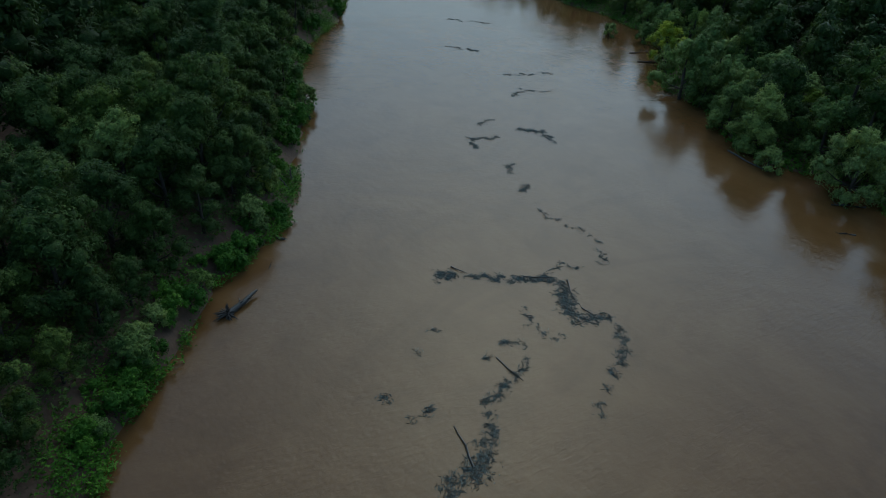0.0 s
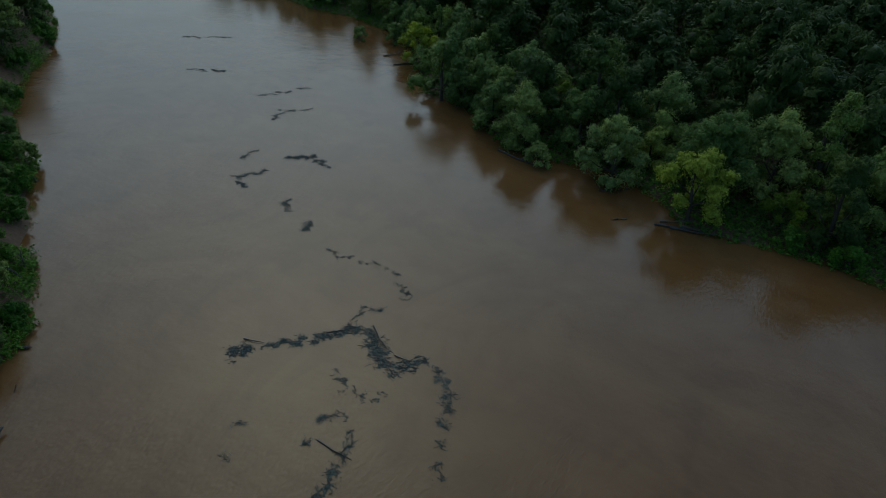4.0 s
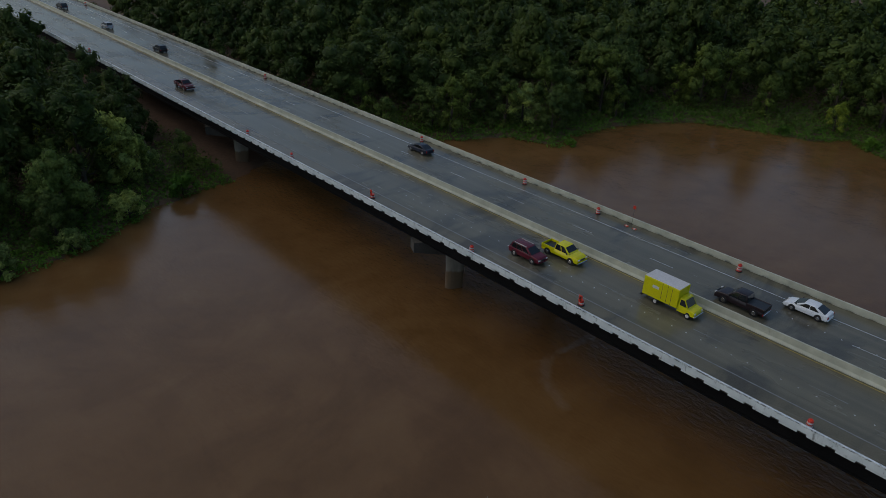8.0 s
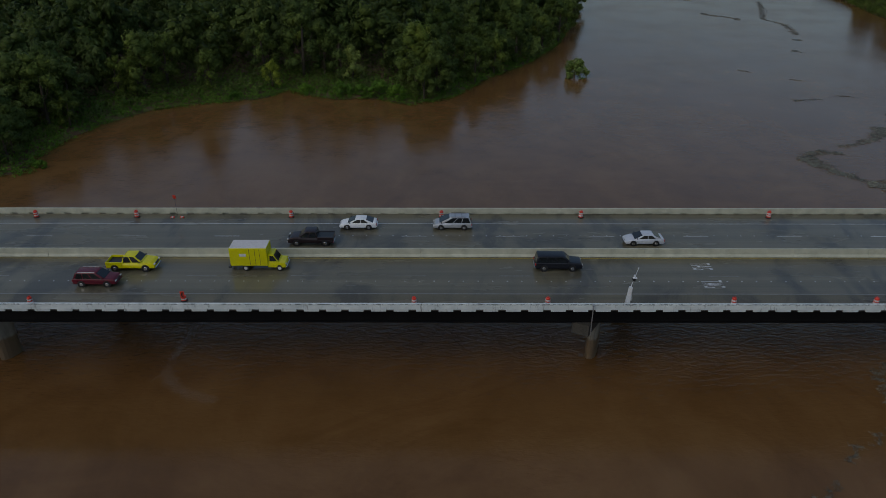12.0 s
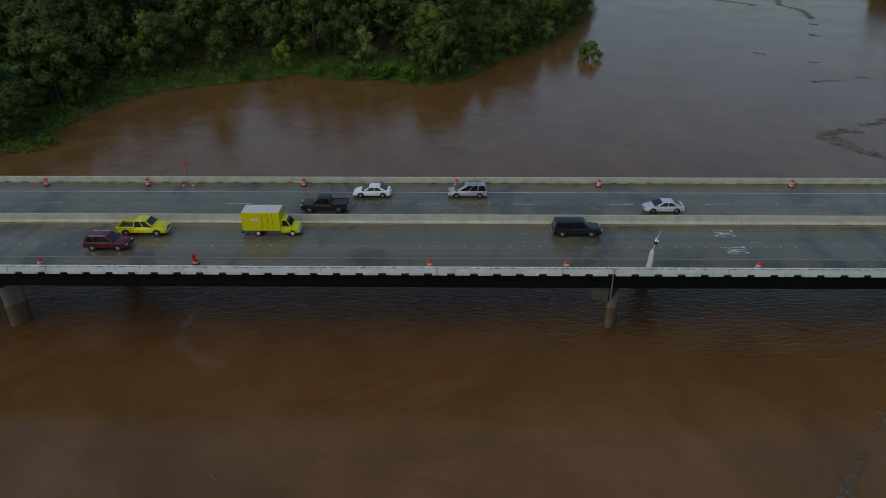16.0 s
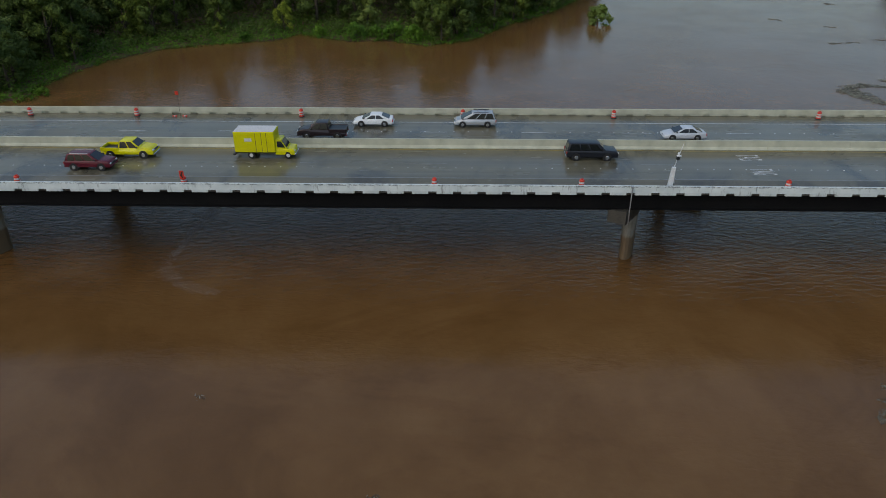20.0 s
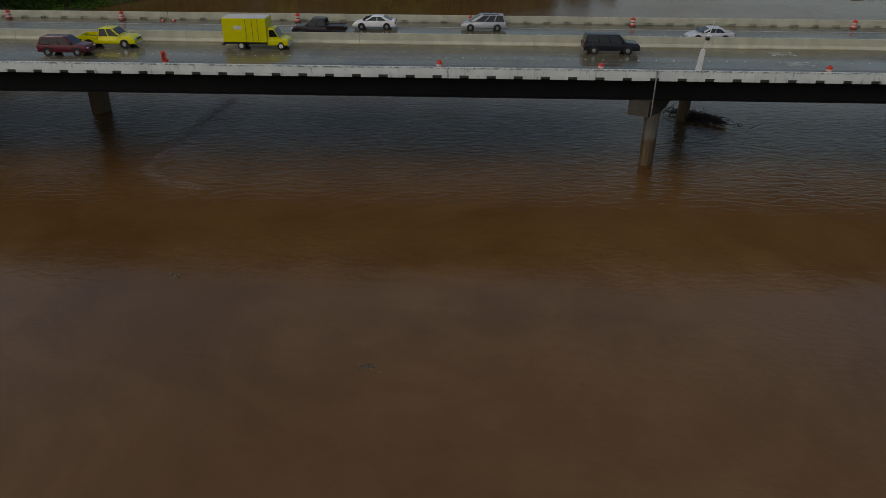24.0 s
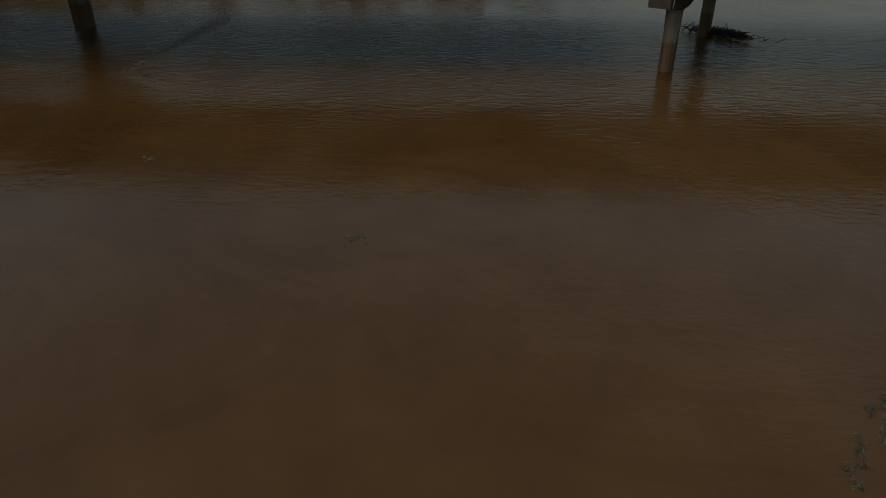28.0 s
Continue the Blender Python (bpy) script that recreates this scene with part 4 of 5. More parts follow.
def vehicle(name, label, x, y, forward, colour, shape, metal=0.0, group="vehicles on the bridge"):
    """shape: length, half width, side outlines of the lower body and of the cabin (front is +x), wheel places, wheel radius, pillars."""
    t = thing(name, label, name.replace("_", " "), pose(x, y, DECK + 0.004, 0, 0, 0 if forward else 180), group)
    skin = paint(name + "_paint", colour, metal)
    L, W, lower, cabin, wheels, wr, splits = shape
    bm = bmesh.new()
    slab(bm, lower, W, W * 0.93, 0.11)
    body = part("body", bm, skin, t)
    tw = W * 0.80
    if cabin:
        bm = bmesh.new()
        slab(bm, cabin, W * 0.95, tw, 0.12)
        part("cabin", bm, skin, t)
        (bx, bz), (rx, rz), (fx, fz), (wx, wz) = cabin
        zb, zt = bz + 0.07 * (rz - bz), rz - 0.07

        def at(u, z):
            k = (z - bz) / (rz - bz)
            return bx + (rx - bx) * k + ((wx + (fx - wx) * k) - (bx + (rx - bx) * k)) * u

        def half(z):
            return W * 0.95 + (tw - W * 0.95) * (z - bz) / (rz - bz)

        for s in (-1, 1):
            for u0, u1 in splits:
                pane(t, [(at(u0, zb), s * half(zb), zb), (at(u1, zb), s * half(zb), zb), (at(u1, zt), s * half(zt), zt), (at(u0, zt), s * half(zt), zt)], (0, s, 0.15))
        for u, nm, dx in ((1.0, "windshield", 0.9), (0.0, "rear_window", -0.8)):
            pane(t, [(at(u, zb), -half(zb) * 0.92, zb), (at(u, zb), half(zb) * 0.92, zb), (at(u, zt), half(zt) * 0.9, zt), (at(u, zt), -half(zt) * 0.9, zt)], (dx, 0, 0.5), nm)
        for s in (-1, 1):
            bm = bmesh.new()
            box(bm, (wx - 0.42, s * (W + 0.09) - 0.09, bz + 0.05), (wx - 0.28, s * (W + 0.09) + 0.09, bz + 0.22), 0.03)
            part("mirror", bm, BLACK, t)
    for wx_ in wheels:
        for s in (-1, 1):
            wheel(t, wx_, s * (W - 0.09), wr)
            bm = bmesh.new()
            bmesh.ops.create_cone(bm, cap_ends=True, segments=20, radius1=wr * 1.2, radius2=wr * 1.2, depth=0.1, matrix=Matrix.Rotation(radians(90), 4, "X"))
            part("wheel_arch", bm, BLACK, t, "dark wheel well", pose(wx_, s * (W - 0.046), wr * 1.03))
    zf = max(z for xx, z in lower if xx > L * 0.4) - 0.22
    zr = max(z for xx, z in lower if xx < -L * 0.4) - 0.25
    for s in (-1, 1):
        bm = bmesh.new()
        box(bm, (L / 2 - 0.14, s * W * 0.72 - 0.18, zf - 0.09), (L / 2 + 0.012, s * W * 0.72 + 0.18, zf + 0.07), 0.03)
        part("headlight", bm, LAMP_CLEAR, body)
        bm = bmesh.new()
        box(bm, (-L / 2 - 0.012, s * W * 0.86 - 0.10, zr - 0.18), (-L / 2 + 0.10, s * W * 0.86 + 0.10, zr + 0.12), 0.03)
        part("tail_light", bm, LAMP_RED, body)
    bm = bmesh.new()
    box(bm, (L / 2 - 0.10, -W * 0.45, zf - 0.16), (L / 2 + 0.014, W * 0.45, zf + 0.04), 0.02)
    part("grille", bm, BLACK, body)
    for xa, xb in ((L / 2 - 0.12, L / 2 + 0.06), (-L / 2 - 0.06, -L / 2 + 0.12)):
        bm = bmesh.new()
        box(bm, (xa, -W * 0.9, 0.36), (xb, W * 0.9, 0.56), 0.05)
        part("bumper", bm, CHROME if L > 5.4 else skin, t)
    return t


SUV = (5.6, 0.99, [(-2.75, 0.35), (-2.8, 0.7), (-2.72, 1.15), (1.35, 1.15), (2.6, 1.05), (2.8, 0.8), (2.78, 0.35)], [(-2.70, 1.10), (-2.5, 1.88), (0.65, 1.88), (1.45, 1.10)], (-1.72, 1.62), 0.38,
       ((0.06, 0.33), (0.37, 0.60), (0.64, 0.90)))
SMALL_SUV = (4.9, 0.95, [(-2.4, 0.35), (-2.45, 0.7), (-2.36, 1.1), (1.2, 1.1), (2.25, 0.98), (2.45, 0.75), (2.43, 0.35)], [(-2.32, 1.06), (-2.0, 1.76), (0.35, 1.76), (1.3, 1.06)], (-1.45, 1.45), 0.37,
             ((0.08, 0.30), (0.34, 0.58), (0.62, 0.88)))
SEDAN = (4.9, 0.92, [(-2.36, 0.28), (-2.44, 0.6), (-2.38, 0.97), (-2.0, 1.03), (-1.2, 1.0), (0.9, 0.95), (1.6, 0.89), (2.2, 0.76), (2.45, 0.55), (2.4, 0.28)],
         [(-2.12, 0.96), (-0.92, 1.47), (0.22, 1.47), (1.42, 0.88)], (-1.42, 1.45), 0.345, ((0.20, 0.49), (0.52, 0.84)))
MINIVAN = (5.1, 0.98, [(-2.48, 0.3), (-2.55, 0.7), (-2.5, 1.05), (0.8, 1.02), (1.7, 0.97), (2.3, 0.84), (2.55, 0.6), (2.52, 0.3)], [(-2.5, 1.0), (-2.15, 1.76), (0.3, 1.76), (1.85, 0.94)], (-1.5, 1.53), 0.35,
           ((0.05, 0.30), (0.33, 0.56), (0.59, 0.84)))
PICKUP = (5.8, 1.01, [(-2.85, 0.42), (-2.9, 0.7), (-2.88, 0.85), (-0.9, 0.95), (-0.85, 1.2), (1.45, 1.22), (2.35, 1.16), (2.72, 1.0), (2.9, 0.78), (2.86, 0.42)], [(-0.95, 1.14), (-0.72, 1.93), (0.62, 1.93), (1.55, 1.16)], (-1.85, 1.75), 0.40,
          ((0.08, 0.46), (0.52, 0.88)))


def pickup(label, x, y, forward, colour, cover=False):
    t = vehicle("pickup_truck", label, x, y, forward, colour, PICKUP)
    skin = bpy.data.materials[t.children[0].data.materials[0].name]
    for lo, hi in (((-2.88, -1.0, 0.8), (-0.88, -0.90, 1.22)), ((-2.88, 0.90, 0.8), (-0.88, 1.0, 1.22)), ((-2.90, -0.98, 0.75), (-2.80, 0.98, 1.21))):
        bm = bmesh.new()
        box(bm, lo, hi, 0.03)
        part("bed_wall", bm, skin, t)
    bm = bmesh.new()
    box(bm, (-2.80, -0.90, 1.10 if cover else 0.88), (-0.9, 0.90, 1.16 if cover else 0.93), 0.01)
    part("bed_cover" if cover else "bed_floor", bm, BLACK, t)
    return t


vehicle("suv", "black long-bodied suv with chrome bumpers on wet asphalt", 6.9, -3.2, True, (0.010, 0.011, 0.016), SUV)
red_suv = vehicle("suv", "dark red suv with silver roof rails", -46.3, -7.0, True, (0.10, 0.008, 0.018), SMALL_SUV)
van = vehicle("minivan", "silver minivan with a black roof rack", -5.5, 7.9, False, (0.42, 0.44, 0.46), MINIVAN, 0.4)
for t, mat in ((red_suv, GALV), (van, BLACK)):
    for s in (-1, 1):
        bm = bmesh.new()
        box(bm, (-1.7, s * 0.68 - 0.03, 1.73), (0.2, s * 0.68 + 0.03, 1.82), 0.015)
        part("roof_rail", bm, mat, t)
for xx in (-1.2, -0.3):
    bm = bmesh.new()
    box(bm, (xx - 0.03, -0.68, 1.78), (xx + 0.03, 0.68, 1.84), 0.01)
    part("cross_bar", bm, BLACK, van)
pickup("dark brown crew-cab pickup truck with a bed cover", -23.5, 3.3, False, (0.022, 0.014, 0.016), True)
vehicle("sedan", "white sedan with dark windows", -18.0, 7.9, False, (0.72, 0.75, 0.76), SEDAN)
vehicle("sedan", "pale silver sedan with dark windows by the median", 18.7, 3.3, False, (0.55, 0.58, 0.62), SEDAN, 0.2)
vehicle("sedan", "dark blue sedan on wet asphalt", -83.2, 7.6, False, (0.012, 0.016, 0.030), SEDAN)
vehicle("suv", "small black suv far along the bridge", -177.5, 3.2, False, (0.012, 0.013, 0.015), SMALL_SUV)
vehicle("suv", "silver suv far along the bridge", -213.0, 3.2, False, (0.36, 0.37, 0.38), SMALL_SUV, 0.4)
vehicle("suv", "dark suv at the far end of the bridge", -251.0, 3.2, False, (0.02, 0.018, 0.02), SUV)
pickup("dark red pickup truck in the outer lane", -142.0, -6.9, True, (0.085, 0.010, 0.016))
pickup("bright yellow highway patrol pickup truck with an open bed", -43.6, -3.3, True, (0.62, 0.58, 0.010))

# box truck
t = thing("box_truck", "bright yellow box truck with a panelled cargo body", "box truck", pose(-28.3, -3.1, DECK + 0.004), "vehicles on the bridge")
YEL = paint("box_truck_paint", (0.62, 0.58, 0.010))
bm = bmesh.new()
box(bm, (-3.45, -1.12, 0.75), (0.95, 1.12, 3.05), 0.05)
cargo = part("cargo_box", bm, YEL, t)
bm = bmesh.new()
box(bm, (-3.40, -1.07, 3.052), (0.90, 1.07, 3.085), 0.012)
part("roof_panel", bm, SHEET_WHITE, cargo, "greyish white roof panel")
for s in (-1, 1):
    for xx in (-1.1, -0.45, 0.1):
        bm = bmesh.new()
        box(bm, (xx - 0.02, s * 1.12 - 0.012, 0.82), (xx + 0.02, s * 1.12 + 0.012, 2.98))
        part("panel_joint", bm, BLACK, cargo)
    bm = bmesh.new()
    box(bm, (-2.3, s * 1.12 - 0.008, 2.0), (-1.5, s * 1.12 + 0.008, 2.35), 0.004)
    part("side_emblem", bm, SHEET_WHITE, cargo, "pale plain emblem")
bm = bmesh.new()
slab(bm, [(0.9, 0.45), (0.9, 1.15), (1.9, 1.12), (2.85, 1.05), (3.0, 0.85), (2.98, 0.45)], 0.98, 0.95, 0.06)
part("hood", bm, YEL, t)
bm = bmesh.new()
slab(bm, [(0.92, 1.05), (0.95, 2.1), (1.55, 2.1), (2.25, 1.05)], 0.95, 0.85, 0.05)
part("cab", bm, YEL, t)
for s in (-1, 1):
    pane(t, [(1.15, s * 0.94, 1.28), (2.0, s * 0.94, 1.28), (1.58, s * 0.88, 1.95), (1.15, s * 0.88, 1.95)], (0, s, 0.15))
    bm = bmesh.new()
    box(bm, (2.88, s * 0.7 - 0.16, 0.72), (3.02, s * 0.7 + 0.16, 0.92), 0.03)
    part("headlight", bm, LAMP_CLEAR, t)
pane(t, [(2.12, -0.8, 1.25), (2.12, 0.8, 1.25), (1.66, 0.74, 1.98), (1.66, -0.74, 1.98)], (0.85, 0, 0.5), "windshield")
bm = bmesh.new()
box(bm, (-3.6, -0.5, 0.45), (2.8, 0.5, 0.75), 0.03)
part("chassis", bm, BLACK, t)
for xx in (-1.75, 2.25):
    for s in (-1, 1):
        wheel(t, xx, s * 0.9, 0.39, SHEET_WHITE)
bm = bmesh.new()
box(bm, (2.9, -0.95, 0.4), (3.12, 0.95, 0.6), 0.05)
part("bumper", bm, CHROME, t)
bm = bmesh.new()
box(bm, (-3.75, -1.0, 0.4), (-3.45, 1.0, 0.6), 0.03)
part("bumper", bm, BLACK, t, "black rear bumper step")


# ---- driftwood and debris on the water ----
DEBRIS = speckled("wet_reed_debris", (0.012, 0.016, 0.016), (0.075, 0.085, 0.080), 1.2, 0.5, fine=6)
nt_ = DEBRIS.node_tree
isl = nt_.nodes.new("ShaderNodeNewGeometry")
tone = ramp(nt_, isl.outputs["Random Per Island"], (0.0, (0.013, 0.012, 0.008)), (0.30, (0.036, 0.038, 0.026)), (0.55, (0.11, 0.115, 0.085)), (1.0, (0.25, 0.26, 0.21)))
nt_.links.new(tone, nt_.nodes["Principled BSDF"].inputs["Base Color"])


def sticks(pos, length, thick, r, lift=0.02, slope=0.06, along=None):
    """Many small three-sided sticks lying about at pos."""
    n = len(pos)
    a = r.random(n) * 6.283 if along is None else along + r.normal(size=n) * 0.7
    ln = length * (0.35 + 1.1 * r.random(n) ** 2)
    d = np.stack([np.cos(a), np.sin(a), slope * r.normal(size=n)], axis=1) * (ln / 2)[:, None]
    w = np.stack([-np.sin(a), np.cos(a), np.zeros(n)], axis=1) * (thick * (0.6 + 0.9 * r.random(n)))[:, None]
    up = np.array([0, 0, 1.0]) * (thick * 1.2)
    c = np.column_stack([pos, lift * (0.3 + r.random(n))])
    v = np.stack([c - d - w, c - d + w, c - d + up, c + d - w, c + d + w, c + d + up], axis=1).reshape(-1, 3)
    f = np.array([(0, 3, 4, 1), (1, 4, 5, 2), (2, 5, 3, 0)])
    return v, (np.arange(n)[:, None, None] * 6 + f[None]).reshape(-1, 4)


def trail(line, widths, per_metre, seed, label="drifting line of wet reeds, twigs and foam", size=0.34):
    """A drifting line of debris through a few places."""
    r = np.random.default_rng(seed)
    pts = np.array(line, dtype=float)
    seg = np.hypot(*(pts[1:] - pts[:-1]).T)
    pos, alg = [], []
    for i, ln in enumerate(seg):
        w0, w1 = 0.62 * widths[i], 0.62 * widths[i + 1]
        n = int(ln * per_metre * 1.35 * (0.3 + 0.9 * (w0 + w1)))
        u = r.random(n)
        side = r.normal(size=n) * (w0 + (w1 - w0) * u) * 0.5
        d = (pts[i + 1] - pts[i]) / ln
        wav = 0.45 * np.sin(u * ln * 1.1 + i * 2.1) + 0.3 * np.sin(u * ln * 2.9 + i) + 0.15 * np.sin(u * ln * 7.1)
        p = pts[i] + d * (u * ln)[:, None] + np.array([-d[1], d[0]]) * (side + wav)[:, None]
        keep = np.sin(u * ln * 0.9 + i) + 0.7 * np.sin(u * ln * 2.3 + 2 * i) + 0.6 * np.sin(u * ln * 5.3 + i) + (w0 + w1) * 0.9 > -0.1
        pos.append(p[keep])
        alg.append(np.full(keep.sum(), math.atan2(d[1], d[0])))
    pos, alg = np.concatenate(pos), np.concatenate(alg)
    hubs = pos[r.choice(len(pos), max(3, len(pos) // 9))]
    near = hubs[r.integers(len(hubs), size=len(pos))]
    clump = r.random(len(pos)) < 0.75
    pos = np.where(clump[:, None], near + r.normal(size=pos.shape) * 0.24 * size / 0.34, pos)
    ob = new("debris_raft", mesh_of("debris_raft", *sticks(pos, size * 1.0, 0.022 * min(1.6, size / 0.3), r, 0.05, 0.05, alg), DEBRIS))
    return tagged(ob, label, "floating debris", "debris on the water", "stuff")


trail([(-17, -89), (-19.5, -90.8), (-22.8, -92), (-26, -93.6), (-27.2, -95.4), (-27.7, -97.7), (-31.1, -97.4)], [1.2, 1.6, 2.2, 1.0, 0.7, 1.0, 0.5], 46, 1)
trail([(-31.1, -97.4), (-33.5, -98.2), (-36.7, -101.0), (-36.2, -103.0), (-34.0, -104.0), (-32.8, -101.5)], [0.4, 0.5, 0.6, 0.6, 0.3, 0.3], 34, 2)
trail([(-36.6, -117.2), (-38.8, -115.8)], [1.6, 1.4], 60, 3, "round mat of wet reeds and sticks")
trail([(-39.5, -115.2), (-43.1, -113.1), (-46.5, -111), (-48.4, -109.4), (-48.2, -107.2)], [0.3, 1.2, 0.8, 1.3, 1.4], 46, 4)
trail([(-48.2, -107.2), (-46.3, -104.6), (-45.6, -102.6), (-46.8, -100.8), (-48.5, -99.2)], [1.5, 1.8, 1.8, 1.7, 1.0], 50, 5, "wide raft of wet reeds and branches")
trail([(-48.5, -98.6), (-46.8, -96.5), (-46.0, -94.2), (-42.4, -93.8), (-39.5, -91.5), (-36, -89.5)], [0.5, 0.9, 0.9, 0.7, 0.4, 0.3], 34, 6)
trail([(-49.5, -110.2), (-52, -110.6), (-56.6, -108.0), (-58.8, -109.6), (-61, -113.6), (-59.8, -117.8), (-59.7, -123.6)], [0.4, 0.3, 0.5, 0.4, 0.4, 0.3, 0.3], 24, 7)
trail([(-61.6, -128.2), (-64.0, -129.8)], [0.9, 0.7], 46, 8)
trail([(-64.4, -134.0), (-66.4, -137.2)], [0.7, 0.5], 40, 9)
trail([(-77, -147.0), (-80.2, -144.6), (-80.5, -141.5), (-78.4, -139.0)], [0.9, 1.3, 0.8, 0.4], 40, 10)
trail([(-65.8, -144.2), (-66.6, -148.2), (-69.8, -147.6), (-71.5, -146)], [0.3, 0.4, 1.0, 0.5], 36, 11)
trail([(-72.5, -152), (-78, -154.6)], [0.5, 0.4], 30, 12)
trail([(-88, -160), (-92, -162.8), (-95.5, -160.8), (-98, -157.8)], [0.3, 0.6, 0.3, 0.4], 26, 13)
trail([(-95, -171.5), (-99, -170), (-105.9, -167.8)], [0.3, 0.3, 0.8], 26, 14)
trail([(-96.5, -194), (-99.5, -190.1), (-102.5, -187)], [0.4, 0.9, 0.4], 26, 15)
trail([(-112, -214), (-120, -206)], [0.6, 0.5], 20, 16)
trail([(-19.2, -103.6), (-20.4, -102.0)], [0.5, 0.3], 40, 17, "small knot of floating twigs")
trail([(-20.4, -98.8), (-23.4, -99.3)], [0.5, 0.3], 36, 18, "small knot of floating twigs")
trail([(-41.3, -107), (-40.2, -103.6), (-40.5, -101.8), (-42.8, -98.4)], [0.3, 0.2, 0.3, 0.4], 26, 19)
trail([(-26.2, -107.8), (-26.4, -106.4)], [0.2, 0.2], 24, 20, "few floating twigs")
trail([(-29.2, -109.0), (-30.6, -108.4)], [0.25, 0.2], 30, 21, "few floating twigs")
# beyond the bridge
trail([(78, 66.5), (73, 66.5), (69.2, 63.2), (69.5, 58), (73.5, 52.5), (76, 49.5)], [0.9, 1.6, 3.4, 3.0, 1.2, 0.9], 20, 22, size=0.7)
trail([(74.5, 48.2), (78.5, 46.5), (82.5, 44), (86, 40)], [2.2, 5.5, 7.0, 5.0], 20, 23, "wide raft of wet reeds and branches", 0.8)
trail([(80, 70), (88.2, 73.8), (93, 79), (97.7, 82.5), (101, 78)], [0.7, 1.2, 2.2, 6.0, 3.0], 20, 24, size=0.7)
trail([(99, 111), (103.5, 110)], [0.7, 0.5], 22, 25)
trail([(83, 140), (87, 137.5)], [1.0, 0.6], 22, 26)
trail([(94, 128.5), (96.5, 127)], [0.9, 0.5], 22, 27)
for i, (line, w) in enumerate(((((103, 292), (107, 287), (112, 280)), 1.2), (((105, 244), (108, 239), (113, 234), (116, 228)), 1.3), (((143, 277), (137, 258), (129, 236), (126, 231)), 0.8),
                               (((126, 231), (130, 217), (126, 197)), 1.0), (((120, 187), (122, 185)), 1.2), (((112, 168), (113, 165)), 1.0), (((86, 106), (92, 108)), 0.6))):
    trail(line, [w] * len(line), 14, 60 + i, size=0.8)
# near side, below the bridge
trail([(47.5, -7.0), (44, -11.5), (43.4, -14.5), (43.2, -18.2), (38, -21.5), (33.6, -24)], [1.2, 1.4, 0.5, 1.0, 0.3, 0.5], 50, 30, size=0.24)
trail([(31.2, -26.8), (28.5, -29.5), (27.4, -32.8), (25.6, -33.2)], [0.6, 0.4, 1.0, 0.5], 60, 31, size=0.22)
trail([(8.6, -52.6), (7.4, -54.4), (7.8, -55.6), (6.2, -56.6), (5.2, -57.4), (5.6, -58.6), (4.2, -60)], [0.12, 0.15, 0.1, 0.2, 0.22, 0.12, 0.2], 150, 32, size=0.14)
trail([(-14.2, -41.8), (-12.2, -42.3)], [0.2, 0.15], 26, 33, "few floating twigs", 0.25)
trail([(-29.3, -31.2), (-28.5, -31.8)], [0.15, 0.1], 26, 34, "few floating twigs", 0.25)


def drift_log(label, a, b, radius, roots=0, twigs=3, seed=0, name="drift_log"):
    """A bent tapering log with broken limbs, and a ball of roots if it has one."""
    r = random.Random(seed)
    a, b = Vector(a), Vector(b)
    t = thing(name, label, "drift log", pose(*a), "logs in the water")
    d = b - a
    side = d.cross(Vector((0, 0, 1))).normalized()
    mid = d * 0.5 + side * d.length * 0.04 + Vector((0, 0, 0.05))
    child("log", mesh_of("log", *tube([Vector(), d * 0.25 + side * 0.05, mid, d * 0.8, d], [radius * 1.15, radius, radius * 0.85, radius * 0.6, radius * 0.35], 8), DEADWOOD, True), t)
    for i in range(twigs):
        p = d * r.uniform(0.35, 0.9)
        q = p + (side * r.choice((-1, 1)) * r.uniform(0.4, 1.0) + Vector((0, 0, r.uniform(0.3, 0.9)))) * d.length * 0.16 + d * 0.06
        child("limb", mesh_of("limb", *tube([p, (p + q) / 2 + Vector((0, 0, 0.05)), q], [radius * 0.4, radius * 0.28, radius * 0.1], 5), DEADWOOD, True), t)
    if roots:
        pcs = []
        for i in range(roots):
            u = Vector((r.gauss(0, 1), r.gauss(0, 1), r.gauss(0, 0.7))).normalized() * radius * r.uniform(2.0, 4.2) - d.normalized() * radius * r.uniform(0, 1.5)
            pcs.append(tube([Vector(), u * 0.5 + Vector((0, 0, 0.08)), u], [radius * 0.35, radius * 0.2, radius * 0.05], 5))
        child("root_ball", mesh_of("root_ball", *joined(pcs), DEADWOOD, True), t, "dark tangled root ball")
    return t


drift_log("dark uprooted log with a root ball near the bank", (-12.6, -123.3, 0.25), (-17.0, -125.4, 0.55), 0.34, 90, 3, 1)
drift_log("half-sunk dark branch on the water", (-21.9, -91.6, 0.08), (-23.5, -96.5, 0.1), 0.10, 0, 2, 2)
for i, (a, b) in enumerate((((-39.6, -118.0, 0.1), (-40.4, -115.7, 0.12)), ((-50.2, -108.0, 0.15), (-47.5, -103.8, 0.1)), ((-46.0, -111.5, 0.06), (-49.2, -109.2, 0.06)),
                            ((-33.2, -101.7, 0.05), (-33.2, -97.5, 0.06)), ((-47.5, -103.0, 0.1), (-47.6, -101.3, 0.1)))):
    drift_log("thin dark branch drifting in the reed raft", a, b, 0.07, 0, 2, 50 + i)
drift_log("fallen log below the willow", (-94.9, -93.5, 0.05), (-93.0, -95.5, 0.05), 0.14, 0, 1, 3)
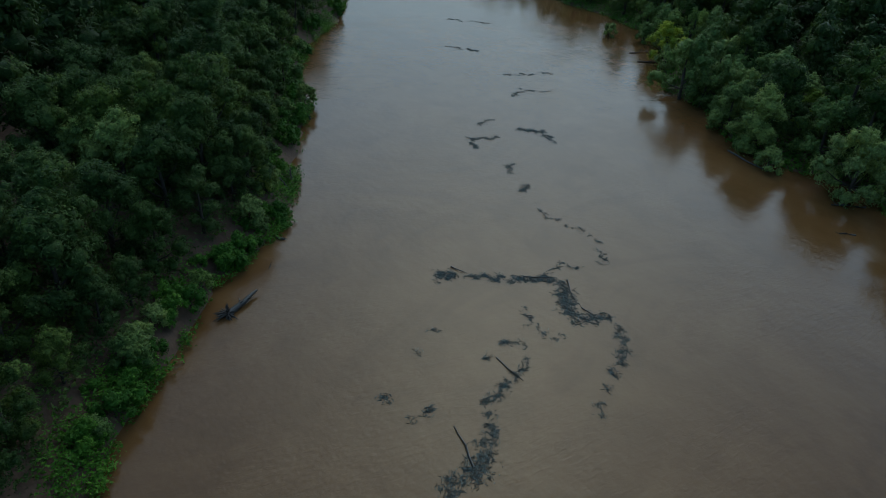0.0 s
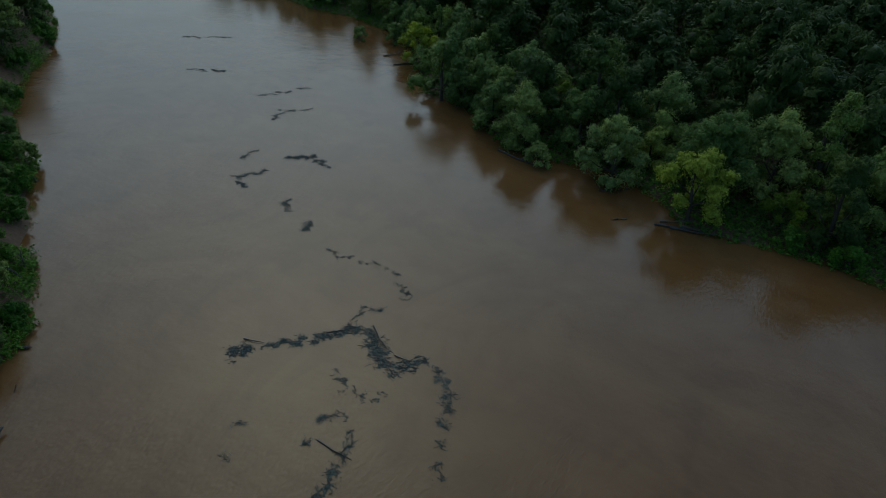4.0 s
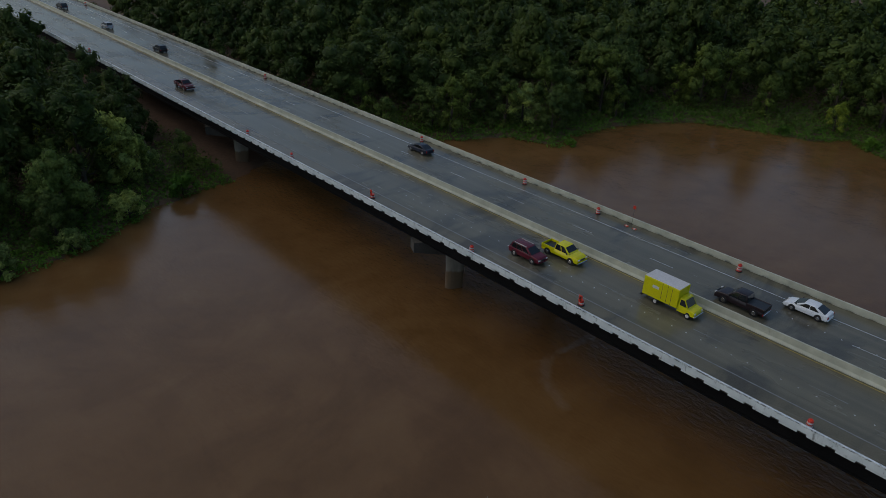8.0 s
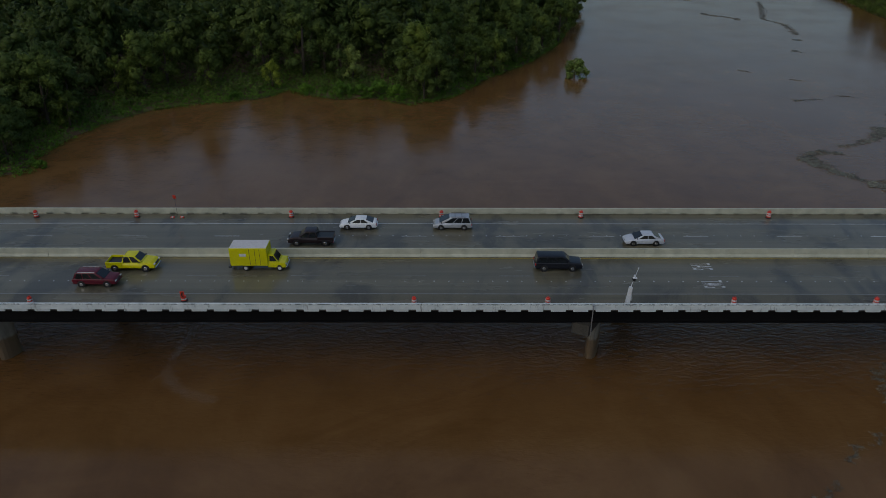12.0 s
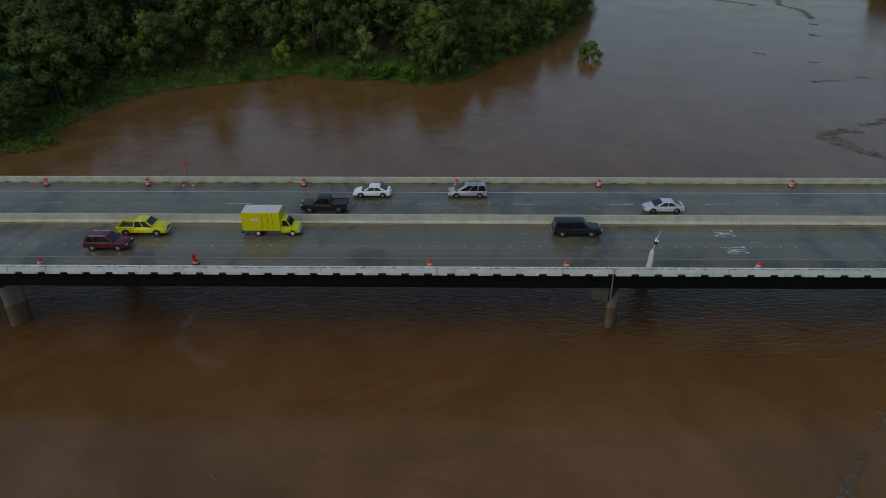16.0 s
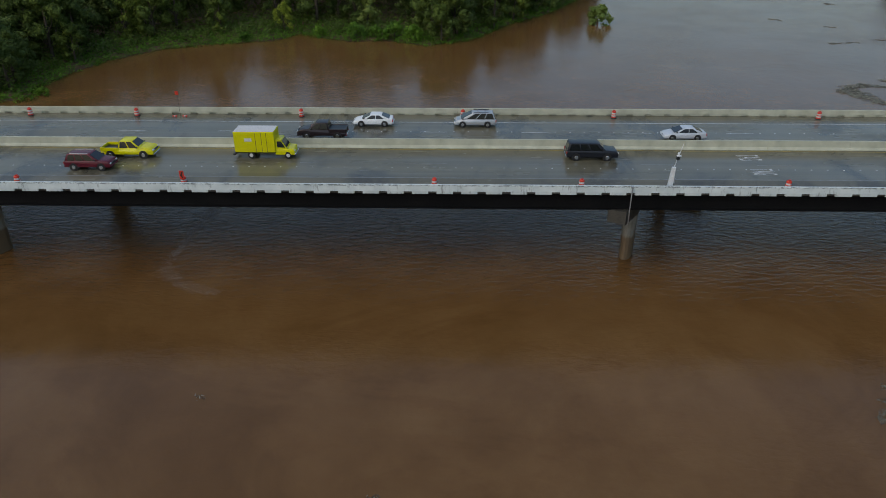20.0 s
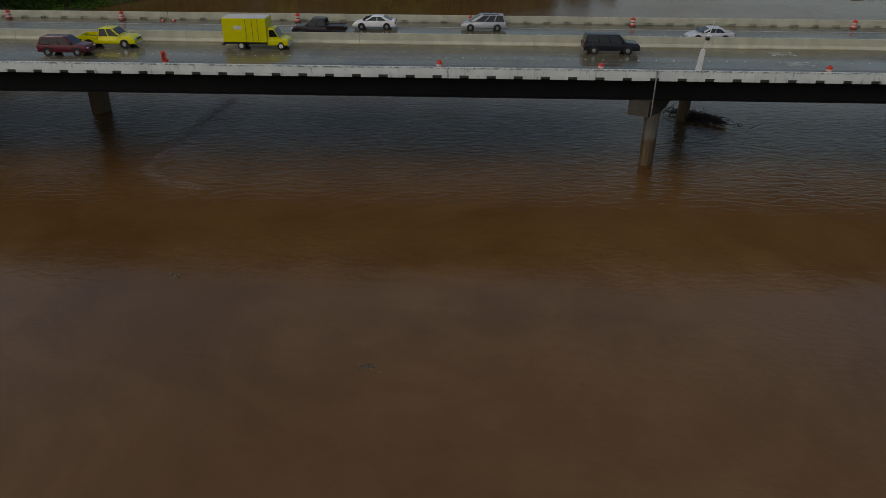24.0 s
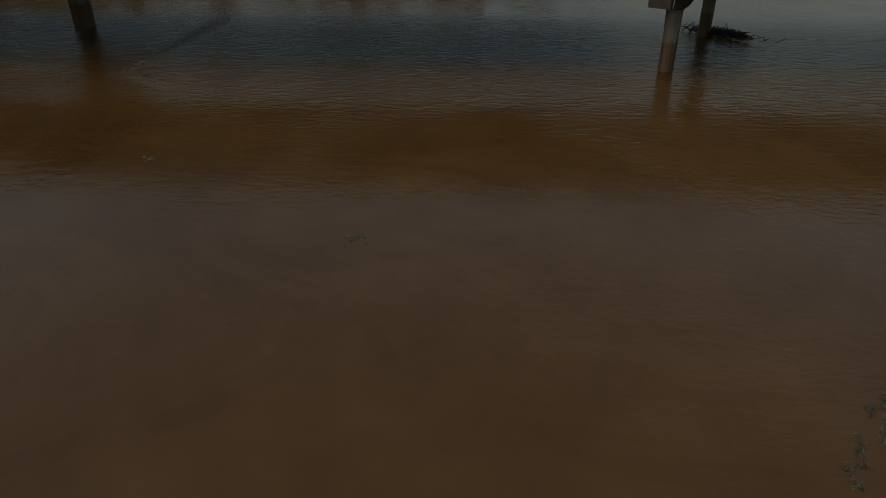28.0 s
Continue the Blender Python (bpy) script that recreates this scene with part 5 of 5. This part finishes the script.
for i, (a, b) in enumerate((((-96.2, -89.5, 0.1), (-98.8, -81.8, 0.5)), ((-97.2, -89.0, 0.3), (-98.6, -84.0, 1.6)), ((-96.6, -87.2, 0.15), (-99.0, -80.0, 0.3)), ((-98.2, -86, 0.2), (-96.6, -83, 1.2)))):
    drift_log("bleached fallen trunk below the bright willow", a, b, 0.16, 0, 4, 10 + i)
drift_log("fallen branch at the tip of the low willow", (-104.6, -121.5, 0.1), (-102.8, -112.5, 0.15), 0.16, 0, 5, 20)
drift_log("fallen branch in the flooded inlet", (-131.2, -164.3, 0.1), (-136.0, -160.8, 0.25), 0.18, 0, 6, 21)
drift_log("fallen branch in the flooded inlet", (-134.8, -170.0, 0.1), (-140.0, -168.0, 0.3), 0.14, 0, 6, 22)
drift_log("log along the flooded bank", (-105.0, -97.0, 0.1), (-101.0, -100.5, 0.1), 0.18, 0, 3, 23)
drift_log("snag at the foot of the muddy bank", (-24.8, -134.6, 0.1), (-22.6, -136.6, 0.3), 0.14, 16, 3, 24)
drift_log("short stump in the shallow water", (-13.4, -129.8, 0.0), (-13.5, -130.2, 0.7), 0.16, 10, 1, 25)
drift_log("tiny snag standing in the water", (-20.4, -129.5, 0.0), (-20.9, -129.8, 0.5), 0.07, 0, 2, 26)
for i, (a, b) in enumerate((((-31.7, -146.2, -0.2), (-30.2, -147.8, 2.6)), ((-31.4, -146.4, -0.2), (-29.2, -144.6, 1.6)), ((-31.9, -146.8, -0.2), (-33.4, -149.4, 2.2)))):
    drift_log("bare dead branch of a drowned tree", a, b, 0.13, 0, 6, 30 + i, "dead_branch")
drift_log("grey branch reaching over the water", (-48.5, -172.5, 0.2), (-45.2, -174.5, 0.9), 0.10, 0, 3, 40)
drift_log("dark stump by the herbs", (-47.0, -169.0, 0.0), (-46.6, -169.2, 1.1), 0.2, 8, 2, 41)

# driftwood caught on the pier
r_ = np.random.default_rng(77)
pile = thing("driftwood_pile", "dark driftwood heap caught against the bridge pier", "driftwood", pose(0, 0, 0))
pp = np.column_stack([21.0 + r_.normal(size=420) * 1.4, 8.6 + r_.normal(size=420) * 0.6])
pp[:, 1] -= 0.8 * (pp[:, 0] - 21)
tagged(child("driftwood_tangle", mesh_of("driftwood_tangle", *sticks(pp, 1.5, 0.05, r_, 0.55, 0.35), DEADWOOD), pile), kind="stuff")
for i in range(9):
    a = Vector((19 + 5 * r_.random(), 8.5 - 1.5 * r_.random(), 0.1 + 0.4 * r_.random()))
    b = a + Vector((r_.uniform(-1, 3.2), r_.uniform(-2.2, 0.4), r_.uniform(-0.1, 0.9)))
    child("drift_branch", mesh_of("drift_branch", *tube([a, (a + b) / 2, b], [0.12, 0.09, 0.03], 6), DEADWOOD, True), pile)

# foam in the wake of the pier
FOAM = speckled("pale_river_foam", (0.16, 0.13, 0.105), (0.30, 0.27, 0.24), 2.0, 0.6)
rf = np.random.default_rng(55)
uu = rf.random(2400)
fp = np.column_stack([-39.6 + 1.9 * uu + rf.normal(size=2400) * (0.25 + 0.6 * uu), -7.2 + 23.0 * uu + rf.normal(size=2400) * (0.3 + 0.6 * uu)])
bend = rf.random(800)
eddy_patch = np.column_stack([-39.8 + 7.5 * bend ** 1.6 + rf.normal(size=800) * 0.5, -6.5 - 8.5 * np.sqrt(bend) + rf.normal(size=800) * 0.5])
fp = np.concatenate([fp, eddy_patch])
tagged(new("foam_streak", mesh_of("foam_streak", *sticks(fp, 0.11, 0.014, rf, 0.012, 0.0), FOAM)), "thin pale foam flecks in the pier's wake", "foam", "debris on the water", "stuff")
